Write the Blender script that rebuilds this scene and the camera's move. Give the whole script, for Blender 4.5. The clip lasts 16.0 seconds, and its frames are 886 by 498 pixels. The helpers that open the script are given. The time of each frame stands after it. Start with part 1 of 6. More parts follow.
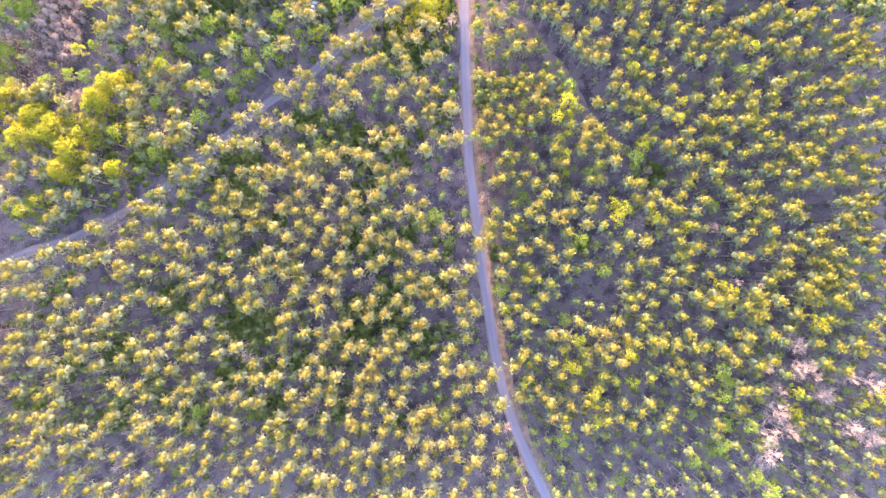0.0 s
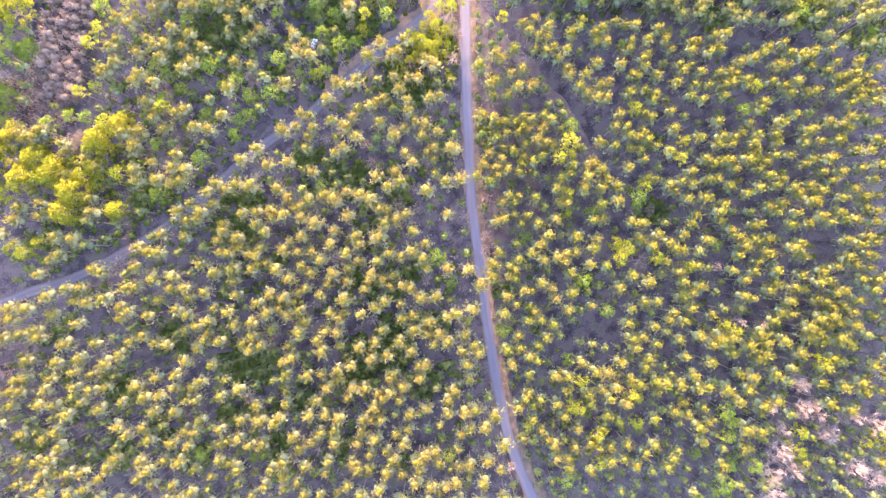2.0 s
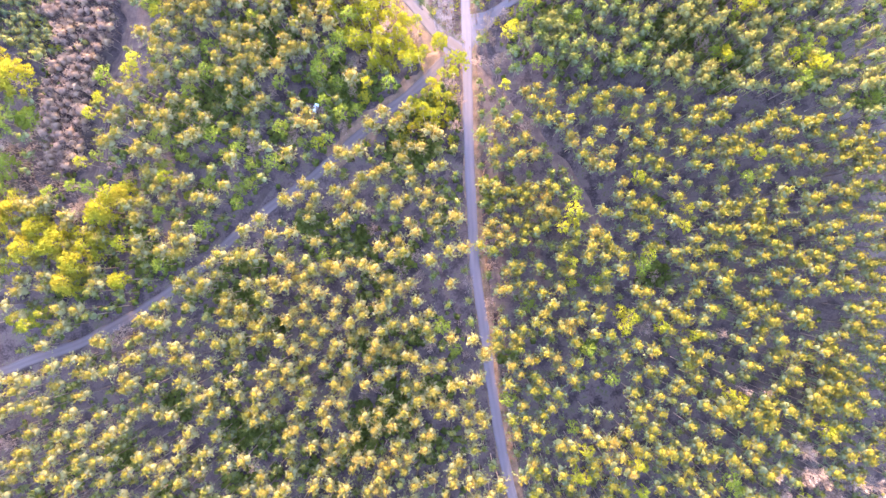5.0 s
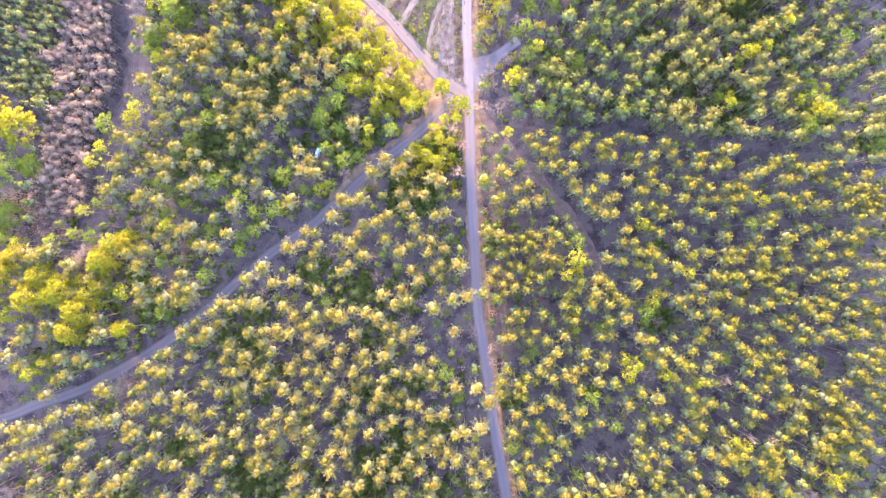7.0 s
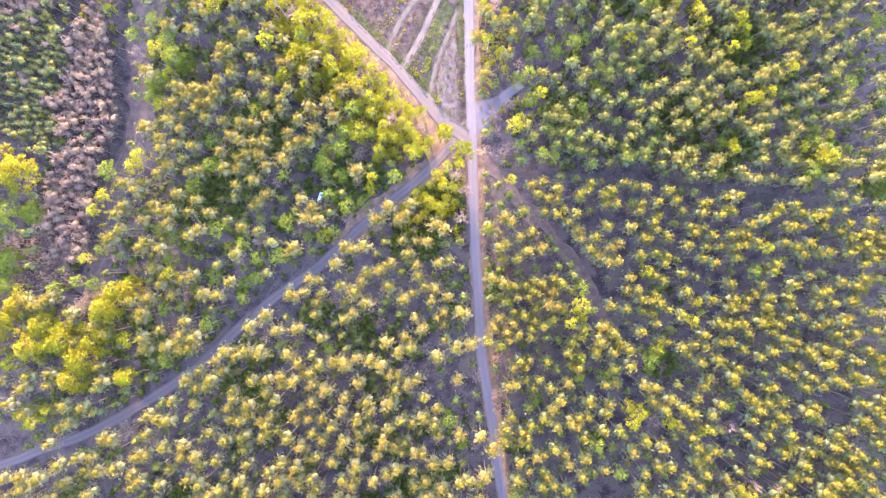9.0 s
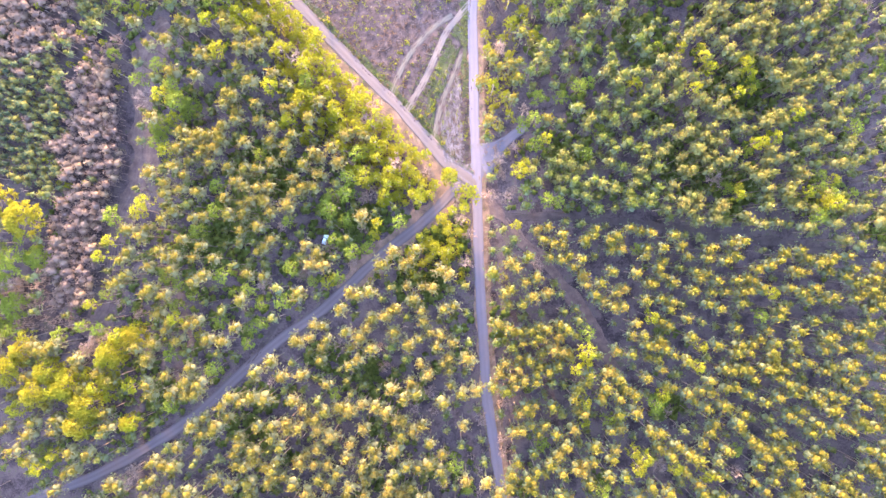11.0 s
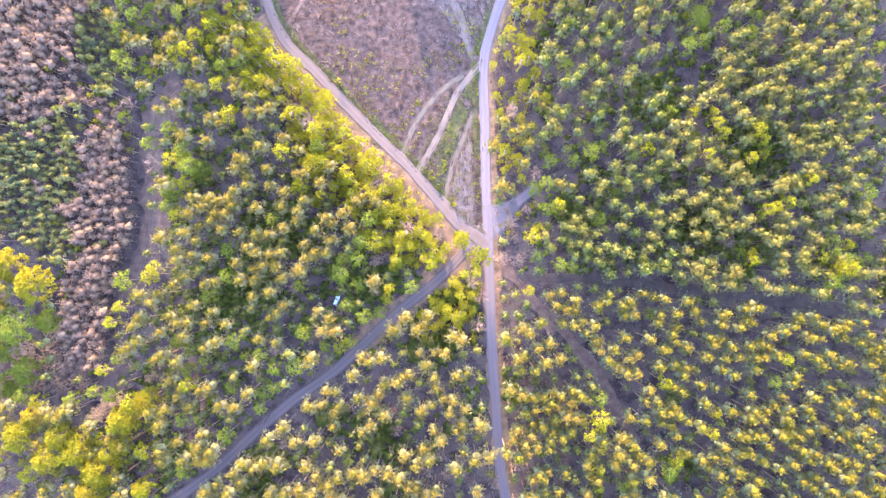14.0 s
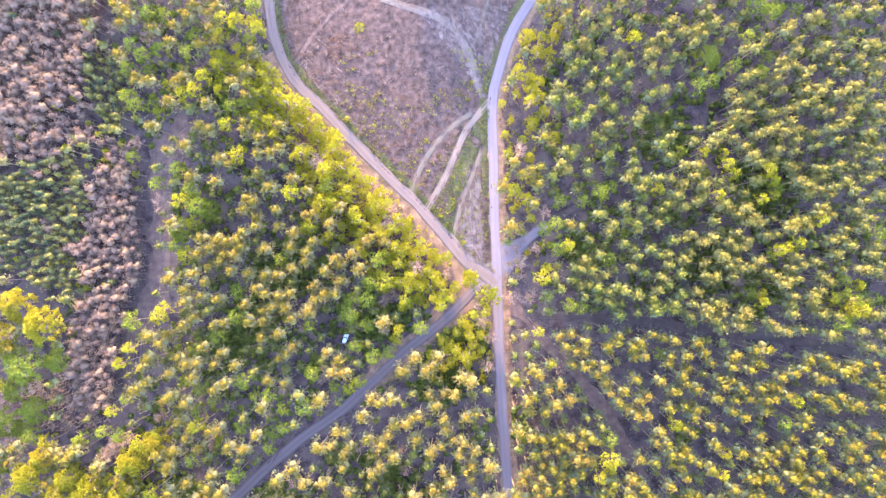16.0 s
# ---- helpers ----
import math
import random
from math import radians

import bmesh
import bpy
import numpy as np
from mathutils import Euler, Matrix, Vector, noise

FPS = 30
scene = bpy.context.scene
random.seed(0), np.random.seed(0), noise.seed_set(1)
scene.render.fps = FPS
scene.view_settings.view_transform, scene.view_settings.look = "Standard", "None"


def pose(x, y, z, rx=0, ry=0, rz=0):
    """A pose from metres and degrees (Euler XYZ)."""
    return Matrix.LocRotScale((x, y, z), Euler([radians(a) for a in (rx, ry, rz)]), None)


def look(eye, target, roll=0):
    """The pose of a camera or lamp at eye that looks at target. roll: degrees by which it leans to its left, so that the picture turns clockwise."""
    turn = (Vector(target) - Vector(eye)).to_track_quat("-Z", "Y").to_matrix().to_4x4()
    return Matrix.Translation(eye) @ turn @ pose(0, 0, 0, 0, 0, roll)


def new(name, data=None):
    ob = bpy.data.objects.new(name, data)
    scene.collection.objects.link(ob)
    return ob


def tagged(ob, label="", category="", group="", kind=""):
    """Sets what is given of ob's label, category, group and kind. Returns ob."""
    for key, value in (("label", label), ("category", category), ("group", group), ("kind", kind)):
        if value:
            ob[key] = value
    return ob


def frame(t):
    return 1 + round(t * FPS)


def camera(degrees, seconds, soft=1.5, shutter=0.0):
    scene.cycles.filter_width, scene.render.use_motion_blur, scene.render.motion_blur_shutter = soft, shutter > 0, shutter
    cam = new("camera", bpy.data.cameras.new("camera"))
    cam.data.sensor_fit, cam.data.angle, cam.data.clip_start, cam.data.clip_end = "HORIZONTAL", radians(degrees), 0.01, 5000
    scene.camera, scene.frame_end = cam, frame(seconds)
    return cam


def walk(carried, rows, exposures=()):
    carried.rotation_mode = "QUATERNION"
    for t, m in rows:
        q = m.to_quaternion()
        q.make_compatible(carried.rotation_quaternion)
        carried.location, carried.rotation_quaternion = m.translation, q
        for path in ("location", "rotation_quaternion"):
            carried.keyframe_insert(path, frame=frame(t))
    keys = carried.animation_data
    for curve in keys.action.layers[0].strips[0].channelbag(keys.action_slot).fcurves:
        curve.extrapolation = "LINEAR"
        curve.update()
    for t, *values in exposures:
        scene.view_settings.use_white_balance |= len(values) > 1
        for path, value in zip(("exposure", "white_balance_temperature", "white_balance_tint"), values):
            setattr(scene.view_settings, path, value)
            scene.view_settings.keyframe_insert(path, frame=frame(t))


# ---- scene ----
cam = camera(73.0, 16.0, soft=1.5)
# seconds, x, y, height above the forest floor, tilt ahead, lean, turn: an aircraft looking straight down
ROWS = [
    (0.0, 0.01, 0.00, 240.00, 1.130, 1.340, 0.000),
    (0.5, -0.19, 3.61, 239.95, 1.089, 1.349, -0.087),
    (1.0, -0.39, 7.69, 239.91, 1.048, 1.357, -0.172),
    (1.5, -0.59, 11.51, 239.86, 1.008, 1.366, -0.255),
    (2.0, -0.76, 15.88, 239.81, 0.969, 1.374, -0.335),
    (2.5, -0.87, 20.00, 239.77, 0.930, 1.383, -0.412),
    (3.0, -0.98, 24.66, 239.72, 0.892, 1.391, -0.488),
    (3.5, -1.17, 28.86, 239.67, 0.855, 1.399, -0.561),
    (4.0, -1.32, 33.59, 239.62, 0.818, 1.407, -0.631),
    (6.5, -2.37, 56.19, 239.38, 0.644, 1.447, -0.947),
    (7.0, -2.52, 61.04, 239.33, 0.611, 1.455, -1.003),
    (7.5, -2.68, 65.42, 239.28, 0.578, 1.463, -1.057),
    (8.0, -2.87, 70.18, 239.23, 0.547, 1.470, -1.108),
    (8.5, -3.12, 74.45, 239.18, 0.516, 1.478, -1.156),
    (9.0, -3.38, 79.26, 239.13, 0.485, 1.485, -1.203),
    (11.5, -5.36, 101.11, 238.88, 0.343, 1.522, -1.398),
    (12.0, -6.00, 105.53, 238.83, 0.316, 1.529, -1.430),
    (12.5, -6.58, 109.41, 238.78, 0.291, 1.536, -1.460),
    (13.0, -7.25, 113.68, 238.72, 0.265, 1.543, -1.487),
    (13.5, -7.84, 117.56, 238.67, 0.241, 1.549, -1.512),
    (14.0, -8.65, 121.82, 238.62, 0.217, 1.556, -1.534),
    (14.5, -9.31, 125.59, 238.57, 0.194, 1.563, -1.554),
    (15.0, -10.10, 129.76, 238.51, 0.171, 1.570, -1.571),
    (15.5, -10.81, 133.39, 238.46, 0.149, 1.576, -1.586),
    (16.0, -11.61, 137.44, 238.41, 0.128, 1.583, -1.599),
]
walk(cam, [(t, pose(x, y, z, tilt, lean, turn)) for t, x, y, z, tilt, lean, turn in ROWS], ((0.0, 5.38, 7500, 40), (16.0, 5.18, 7450, 38)))

# ---- light ----
SUN_AZ, SUN_EL = -10.0, 11.0  # degrees from +y towards +x, and above the horizon
world = bpy.data.worlds.new("sky")
scene.world = world
world.use_nodes = True
wn = world.node_tree.nodes
sky = wn.new("ShaderNodeTexSky")
sky.sky_type = "NISHITA"
sky.sun_disc = False
sky.sun_elevation, sky.sun_rotation = radians(SUN_EL), radians(SUN_AZ)
sky.air_density, sky.dust_density, sky.ozone_density = 1.0, 1.0, 2.0
wn["Background"].inputs["Strength"].default_value = 0.15
world.node_tree.links.new(sky.outputs[0], wn["Background"].inputs["Color"])
sun_data = bpy.data.lights.new("sun", "SUN")
sun_data.energy, sun_data.angle, sun_data.color = 1.35, radians(1.6), (1.0, 0.73, 0.32)
sun = new("sun", sun_data)
sd = Vector((math.sin(radians(SUN_AZ)) * math.cos(radians(SUN_EL)), math.cos(radians(SUN_AZ)) * math.cos(radians(SUN_EL)), math.sin(radians(SUN_EL))))
sun.matrix_world = look(sd * 400, (0, 0, 0))


# ---- materials ----
def material(name, colours, scale=1.0, fine=8.0, rough=0.85, bump=0.3, island=0.0, obj=0.0, translucent=0.0, spec=0.06, detail=4.0):
    """A surface that wanders between its colours at two scales; island and obj: how much each clump and each thing differs."""
    m = bpy.data.materials.new(name)
    m.use_nodes = True
    nt = m.node_tree
    n, l = nt.nodes, nt.links
    bsdf = n["Principled BSDF"]
    geo = n.new("ShaderNodeNewGeometry")
    coarse = n.new("ShaderNodeTexNoise")
    coarse.inputs["Scale"].default_value, coarse.inputs["Detail"].default_value = scale, detail
    l.new(geo.outputs["Position"], coarse.inputs["Vector"])
    grain = n.new("ShaderNodeTexNoise")
    grain.inputs["Scale"].default_value, grain.inputs["Detail"].default_value = fine, 3.0
    l.new(geo.outputs["Position"], grain.inputs["Vector"])
    total = n.new("ShaderNodeMath")
    total.operation = "MULTIPLY_ADD"
    l.new(grain.outputs["Fac"], total.inputs[0])
    total.inputs[1].default_value = 0.45
    l.new(coarse.outputs["Fac"], total.inputs[2])
    last = total
    for amount, node, socket in ((island, geo, "Random Per Island"), (obj, n.new("ShaderNodeObjectInfo"), "Random")):
        if amount:
            more = n.new("ShaderNodeMath")
            more.operation = "MULTIPLY_ADD"
            l.new(node.outputs[socket], more.inputs[0])
            more.inputs[1].default_value = amount
            l.new(last.outputs[0], more.inputs[2])
            last = more
    span = n.new("ShaderNodeMapRange")
    span.inputs["From Min"].default_value = 0.45 + (island + obj) * 0.25
    span.inputs["From Max"].default_value = 1.0 + (island + obj) * 0.75
    l.new(last.outputs[0], span.inputs["Value"])
    ramp = n.new("ShaderNodeValToRGB")
    for k, c in enumerate(colours):
        e = ramp.color_ramp.elements[k] if k < 2 else ramp.color_ramp.elements.new(1.0)
        e.position, e.color = k / max(1, len(colours) - 1), (*c, 1)
    for k in range(len(colours)):
        ramp.color_ramp.elements[k].position = k / max(1, len(colours) - 1)
    l.new(span.outputs["Result"], ramp.inputs["Fac"])
    l.new(ramp.outputs["Color"], bsdf.inputs["Base Color"])
    bsdf.inputs["Roughness"].default_value = rough
    bsdf.inputs["Specular IOR Level"].default_value = spec
    if bump:
        b = n.new("ShaderNodeBump")
        b.inputs["Strength"].default_value, b.inputs["Distance"].default_value = bump, 0.08
        l.new(grain.outputs["Fac"], b.inputs["Height"])
        l.new(b.outputs["Normal"], bsdf.inputs["Normal"])
    if translucent:
        t = n.new("ShaderNodeBsdfTranslucent")
        l.new(ramp.outputs["Color"], t.inputs["Color"])
        mix = n.new("ShaderNodeMixShader")
        mix.inputs["Fac"].default_value = translucent
        l.new(bsdf.outputs[0], mix.inputs[1])
        l.new(t.outputs[0], mix.inputs[2])
        l.new(mix.outputs[0], n["Material Output"].inputs["Surface"])
    return m


def plain(name, colour, rough=0.5, metal=0.0, spec=0.5):
    m = bpy.data.materials.new(name)
    m.use_nodes = True
    b = m.node_tree.nodes["Principled BSDF"]
    b.inputs["Base Color"].default_value = (*colour, 1)
    b.inputs["Roughness"].default_value, b.inputs["Metallic"].default_value = rough, metal
    b.inputs["Specular IOR Level"].default_value = spec
    return m


NEEDLES = material("pine_needles", [(0.125, 0.137, 0.082), (0.152, 0.157, 0.080), (0.175, 0.165, 0.064)], 0.12, 1.2, 0.7, 0, 0.3, 0.4, 0.5)
NEEDLES_RIGHT = material("slender_pine_needles", [(0.080, 0.110, 0.074), (0.106, 0.134, 0.072), (0.135, 0.147, 0.058)], 0.10, 1.2, 0.7, 0, 0.3, 0.4, 0.5)
# yellow of the upper sprays: the sunlit crown caps are put into this colour
LIT_SHOOTS = material("sunlit_spring_shoots", [(0.082, 0.088, 0.016), (0.118, 0.098, 0.022), (0.148, 0.108, 0.034)], 0.28, 1.5, 0.7, 0, 0.3, 0.5, 0.5)
LIT_SHOOTS_GREEN = material("sunlit_green_pine_shoots", [(0.052, 0.084, 0.018), (0.084, 0.102, 0.024), (0.124, 0.110, 0.034)], 0.28, 1.5, 0.7, 0, 0.3, 0.6, 0.5)
LIT_SHOOTS_EAST = material("sunlit_slender_pine_shoots", [(0.070, 0.092, 0.012), (0.112, 0.100, 0.017), (0.146, 0.108, 0.031)], 0.28, 1.5, 0.7, 0, 0.3, 0.6, 0.5)
NEEDLES_YOUNG = material("young_pine_needles", [(0.042, 0.072, 0.05), (0.066, 0.096, 0.052), (0.12, 0.128, 0.045), (0.19, 0.17, 0.045)], 0.2, 1.5, 0.65, 0, 0.9, 0.2, 0.4)
FRESH = material("fresh_leaves", [(0.135, 0.172, 0.015), (0.178, 0.198, 0.018), (0.212, 0.212, 0.024)], 0.15, 1.5, 0.6, 0, 0.3, 0.5, 0.6)
GOLDEN = material("golden_leaves", [(0.15, 0.167, 0.016), (0.192, 0.188, 0.02), (0.228, 0.20, 0.028)], 0.15, 1.5, 0.6, 0, 0.3, 0.5, 0.6)
GREEN = material("green_leaves", [(0.085, 0.13, 0.02), (0.125, 0.175, 0.027), (0.165, 0.20, 0.033)], 0.15, 1.5, 0.6, 0, 0.3, 0.5, 0.5)
HERBS = material("undergrowth_leaves", [(0.046, 0.078, 0.021), (0.070, 0.106, 0.026), (0.105, 0.138, 0.030)], 0.15, 1.5, 0.6, 0, 0.4, 0.0, 0.4)
LARCH = material("larch_buds", [(0.112, 0.084, 0.076), (0.152, 0.114, 0.10), (0.195, 0.15, 0.10)], 0.15, 1.5, 0.8, 0, 0.4, 0.8, 0.4)
BARK = material("pine_bark", [(0.085, 0.068, 0.064), (0.145, 0.115, 0.102), (0.205, 0.165, 0.145)], 0.4, 6.0, 0.9, 0.5, 0.2, 0.2)
PALE = material("pale_twigs", [(0.145, 0.108, 0.094), (0.205, 0.156, 0.135), (0.275, 0.21, 0.185)], 0.3, 4.0, 0.9, 0, 0.3, 0.4, 0.3)
BIRCH = material("birch_bark", [(0.14, 0.12, 0.105), (0.26, 0.235, 0.21), (0.38, 0.35, 0.32)], 0.8, 6.0, 0.8, 0.2, 0.2, 0.2)
FLOOR = material("forest_litter", [(0.0138, 0.0112, 0.0132), (0.033, 0.0265, 0.0305), (0.072, 0.057, 0.059), (0.037, 0.049, 0.021)], 0.2, 1.6, 0.95, 0.9, detail=12.0)
CLEAR = material("clearing_soil", [(0.013, 0.011, 0.0115), (0.032, 0.025, 0.026), (0.060, 0.044, 0.043), (0.094, 0.069, 0.062)], 0.45, 3.6, 0.95, 0.9, detail=15.0)
BARE = material("bare_soil", [(0.045, 0.033, 0.033), (0.08, 0.058, 0.054), (0.115, 0.085, 0.075)], 0.35, 2.5, 0.95, 0.8, detail=10.0)
VERGE = material("dry_verge", [(0.036, 0.032, 0.022), (0.10, 0.07, 0.055), (0.17, 0.115, 0.088)], 0.3, 2.6, 0.95, 0.7, detail=10.0)
# darker copy of the bare soil, with the rides' shade in the colour
RIDE = material("shade_toned_ride_soil", [(0.028, 0.024, 0.025), (0.048, 0.04, 0.041), (0.07, 0.057, 0.054)], 0.3, 2.5, 0.95, 0.8, detail=10.0)
MEADOW = material("trodden_grass", [(0.022, 0.030, 0.014), (0.038, 0.046, 0.022), (0.058, 0.056, 0.034)], 0.25, 2.2, 0.95, 0.8, detail=10.0)
GRAVEL = material("junction_gravel", [(0.068, 0.062, 0.07), (0.09, 0.083, 0.097), (0.112, 0.103, 0.12)], 0.3, 2.5, 0.95, 0.4, detail=8.0)
BRASH = material("weathered_brash", [(0.09, 0.08, 0.09), (0.16, 0.142, 0.15), (0.25, 0.225, 0.235)], 0.5, 3.0, 0.9, 0, 0.6)
DRY = material("dry_stalks", [(0.028, 0.024, 0.021), (0.06, 0.046, 0.041), (0.10, 0.076, 0.064)], 0.2, 2.0, 0.85, 0, 0.5, 0, 0.3)
RUST = material("dry_bracken", [(0.085, 0.05, 0.03), (0.13, 0.078, 0.045), (0.17, 0.11, 0.06)], 0.2, 2.0, 0.85, 0, 0.5, 0, 0.3)
GRASS = material("grass_blades", [(0.05, 0.078, 0.022), (0.075, 0.095, 0.032), (0.10, 0.10, 0.045)], 0.1, 2.0, 0.8, 0, 0.5, 0, 0.2)
TRACK = material("sandy_track", [(0.055, 0.048, 0.048), (0.085, 0.074, 0.07), (0.11, 0.094, 0.085)], 0.15, 2.5, 0.95, 0.4, detail=6.0)
DEAD = material("slash_wood", [(0.09, 0.07, 0.065), (0.15, 0.12, 0.115), (0.23, 0.195, 0.185)], 0.5, 3.0, 0.9, 0, 0.6)


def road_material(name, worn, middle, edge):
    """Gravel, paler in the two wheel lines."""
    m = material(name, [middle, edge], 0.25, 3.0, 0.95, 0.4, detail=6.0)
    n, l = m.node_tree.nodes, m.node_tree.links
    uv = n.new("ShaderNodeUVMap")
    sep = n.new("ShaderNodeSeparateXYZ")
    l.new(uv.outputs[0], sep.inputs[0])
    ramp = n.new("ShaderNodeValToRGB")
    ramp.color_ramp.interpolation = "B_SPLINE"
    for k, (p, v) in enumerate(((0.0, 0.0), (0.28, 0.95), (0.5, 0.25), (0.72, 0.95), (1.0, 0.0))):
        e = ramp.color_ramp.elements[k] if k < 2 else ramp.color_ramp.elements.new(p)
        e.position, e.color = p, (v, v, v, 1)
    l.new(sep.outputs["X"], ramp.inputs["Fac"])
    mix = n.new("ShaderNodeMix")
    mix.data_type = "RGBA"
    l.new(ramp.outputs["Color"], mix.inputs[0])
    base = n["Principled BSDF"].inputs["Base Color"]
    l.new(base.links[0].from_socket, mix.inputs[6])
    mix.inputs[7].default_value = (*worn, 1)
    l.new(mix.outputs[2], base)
    return m


ROAD = road_material("gravel_road", (0.105, 0.102, 0.128), (0.082, 0.078, 0.097), (0.068, 0.062, 0.07))
ROAD_PINK = road_material("sandy_road", (0.096, 0.083, 0.087), (0.076, 0.064, 0.065), (0.07, 0.057, 0.053))
RUTS = road_material("rutted_track", (0.095, 0.083, 0.078), (0.035, 0.04, 0.025), (0.04, 0.037, 0.03))
# gravel darker than ROAD: the tree shade is put into its colour
ROAD_SHADE = road_material("shaded_forest_gravel", (0.098, 0.086, 0.10), (0.042, 0.038, 0.04), (0.05, 0.044, 0.043))


# ---- shapes: arrays of corners, triangles and material slots ----
def joined(pieces):
    vs, ts, ms, at = [], [], [], 0
    for v, t, m in pieces:
        vs.append(v), ts.append(t + at), ms.append(m)
        at += len(v)
    return np.concatenate(vs), np.concatenate(ts), np.concatenate(ms)


def mesh_of(name, shape, materials):
    v, t, m = shape
    me = bpy.data.meshes.new(name)
    me.vertices.add(len(v)), me.loops.add(3 * len(t)), me.polygons.add(len(t))
    me.vertices.foreach_set("co", np.ascontiguousarray(v, np.float32).ravel())
    me.loops.foreach_set("vertex_index", np.ascontiguousarray(t, np.int32).ravel())
    me.polygons.foreach_set("loop_start", np.arange(0, 3 * len(t), 3, dtype=np.int32))
    for mat in materials:
        me.materials.append(mat)
    me.polygons.foreach_set("material_index", np.ascontiguousarray(m, np.int32))
    me.update(calc_edges=True)
    return me


def part(name, data, parent, label=""):
    """Links a mesh as one part under a thing."""
    ob = new(name, data)
    ob.parent = parent
    return tagged(ob, label)


def unit(v):
    return v / (np.linalg.norm(v, axis=-1, keepdims=True) + 1e-9)


def stick(a, b, ra, rb, sides=3, slot=0):
    a, b = np.asarray(a, float), np.asarray(b, float)
    d = unit(b - a)
    u = unit(np.cross(d, (0.3, 0.9, 0.1) if abs(d[2]) > 0.8 else (0, 0, 1)))
    w = np.cross(d, u)
    ang = np.arange(sides) * 2 * np.pi / sides
    ring = np.cos(ang)[:, None] * u + np.sin(ang)[:, None] * w
    v = np.concatenate([a + ra * ring, b + rb * ring])
    k = np.arange(sides)
    j = (k + 1) % sides
    t = np.concatenate([np.stack([k, j, sides + j], 1), np.stack([k, sides + j, sides + k], 1)])
    return v, t, np.full(len(t), slot)


def stem(points, radii, sides=6, slot=0):
    return joined([stick(points[i], points[i + 1], radii[i], radii[i + 1], sides, slot) for i in range(len(points) - 1)])


def tufts(rng, centres, outward, blades, length, width, slot=0, up=0.35, spread=0.8):
    """Sprays of small folded blades, one spray at each centre, pointing outward and up."""
    n = len(centres)
    d = unit(np.repeat(unit(outward + (0, 0, up)), blades, 0) + rng.normal(0, spread, (n * blades, 3)))
    c = np.repeat(centres, blades, 0)
    L = (length * rng.uniform(0.7, 1.3, n * blades))[:, None]
    side = unit(np.cross(d, unit(rng.normal(0, 1, (n * blades, 3)))))
    w = (width * rng.uniform(0.7, 1.3, n * blades))[:, None] * 0.5
    mid = c + d * L * 0.55
    v = np.stack([c - d * L * 0.15, mid - side * w, mid + side * w, c + d * L], 1).reshape(-1, 3)
    k = np.arange(n * blades)[:, None] * 4
    t = np.concatenate([k + (0, 1, 2), k + (1, 3, 2)])
    # blades of one spray share their foot, so that a spray is one island
    v4 = v.reshape(n, blades, 4, 3)
    foot = np.repeat(np.arange(n) * blades * 4, blades)
    t[: n * blades, 0] = foot
    v4[:, :, 0] = v4[:, :1, 0]
    return v4.reshape(-1, 3), t, np.full(len(t), slot)


def in_ball(rng, n, size):
    return unit(rng.normal(0, 1, (n, 3))) * rng.uniform(0.35, 1.0, (n, 1)) ** 0.5 * size


import itertools

ICO = np.array([(a, b * 1.618, 0) for a in (-1, 1) for b in (-1, 1)] + [(0, a, b * 1.618) for a in (-1, 1) for b in (-1, 1)] + [(b * 1.618, 0, a) for a in (-1, 1) for b in (-1, 1)]) / 1.902
ICO_FACES = np.array([(i, j, k) if np.dot(np.cross(ICO[j] - ICO[i], ICO[k] - ICO[i]), ICO[i]) > 0 else (i, k, j) for i, j, k in itertools.combinations(range(12), 3) if max(np.linalg.norm(ICO[i] - ICO[j]), np.linalg.norm(ICO[j] - ICO[k]), np.linalg.norm(ICO[k] - ICO[i])) < 1.1])


OCT = np.array([(1, 0, 0), (0, 1, 0), (-1, 0, 0), (0, -1, 0), (0, 0, 1), (0, 0, -1)], float)
OCT_FACES = np.array([(k, (k + 1) % 4, 4) for k in range(4)] + [((k + 1) % 4, k, 5) for k in range(4)])


def clump(rng, at, size, slot=0, rough=False):
    """The dense inside of a bunch of foliage: a small lumpy body."""
    if rough:
        return OCT * rng.uniform(0.9, 1.35, (6, 1)) * size + at, OCT_FACES, np.full(8, slot)
    v = ICO * rng.uniform(0.75, 1.2, (12, 1)) * size + at
    return v, ICO_FACES, np.full(20, slot)


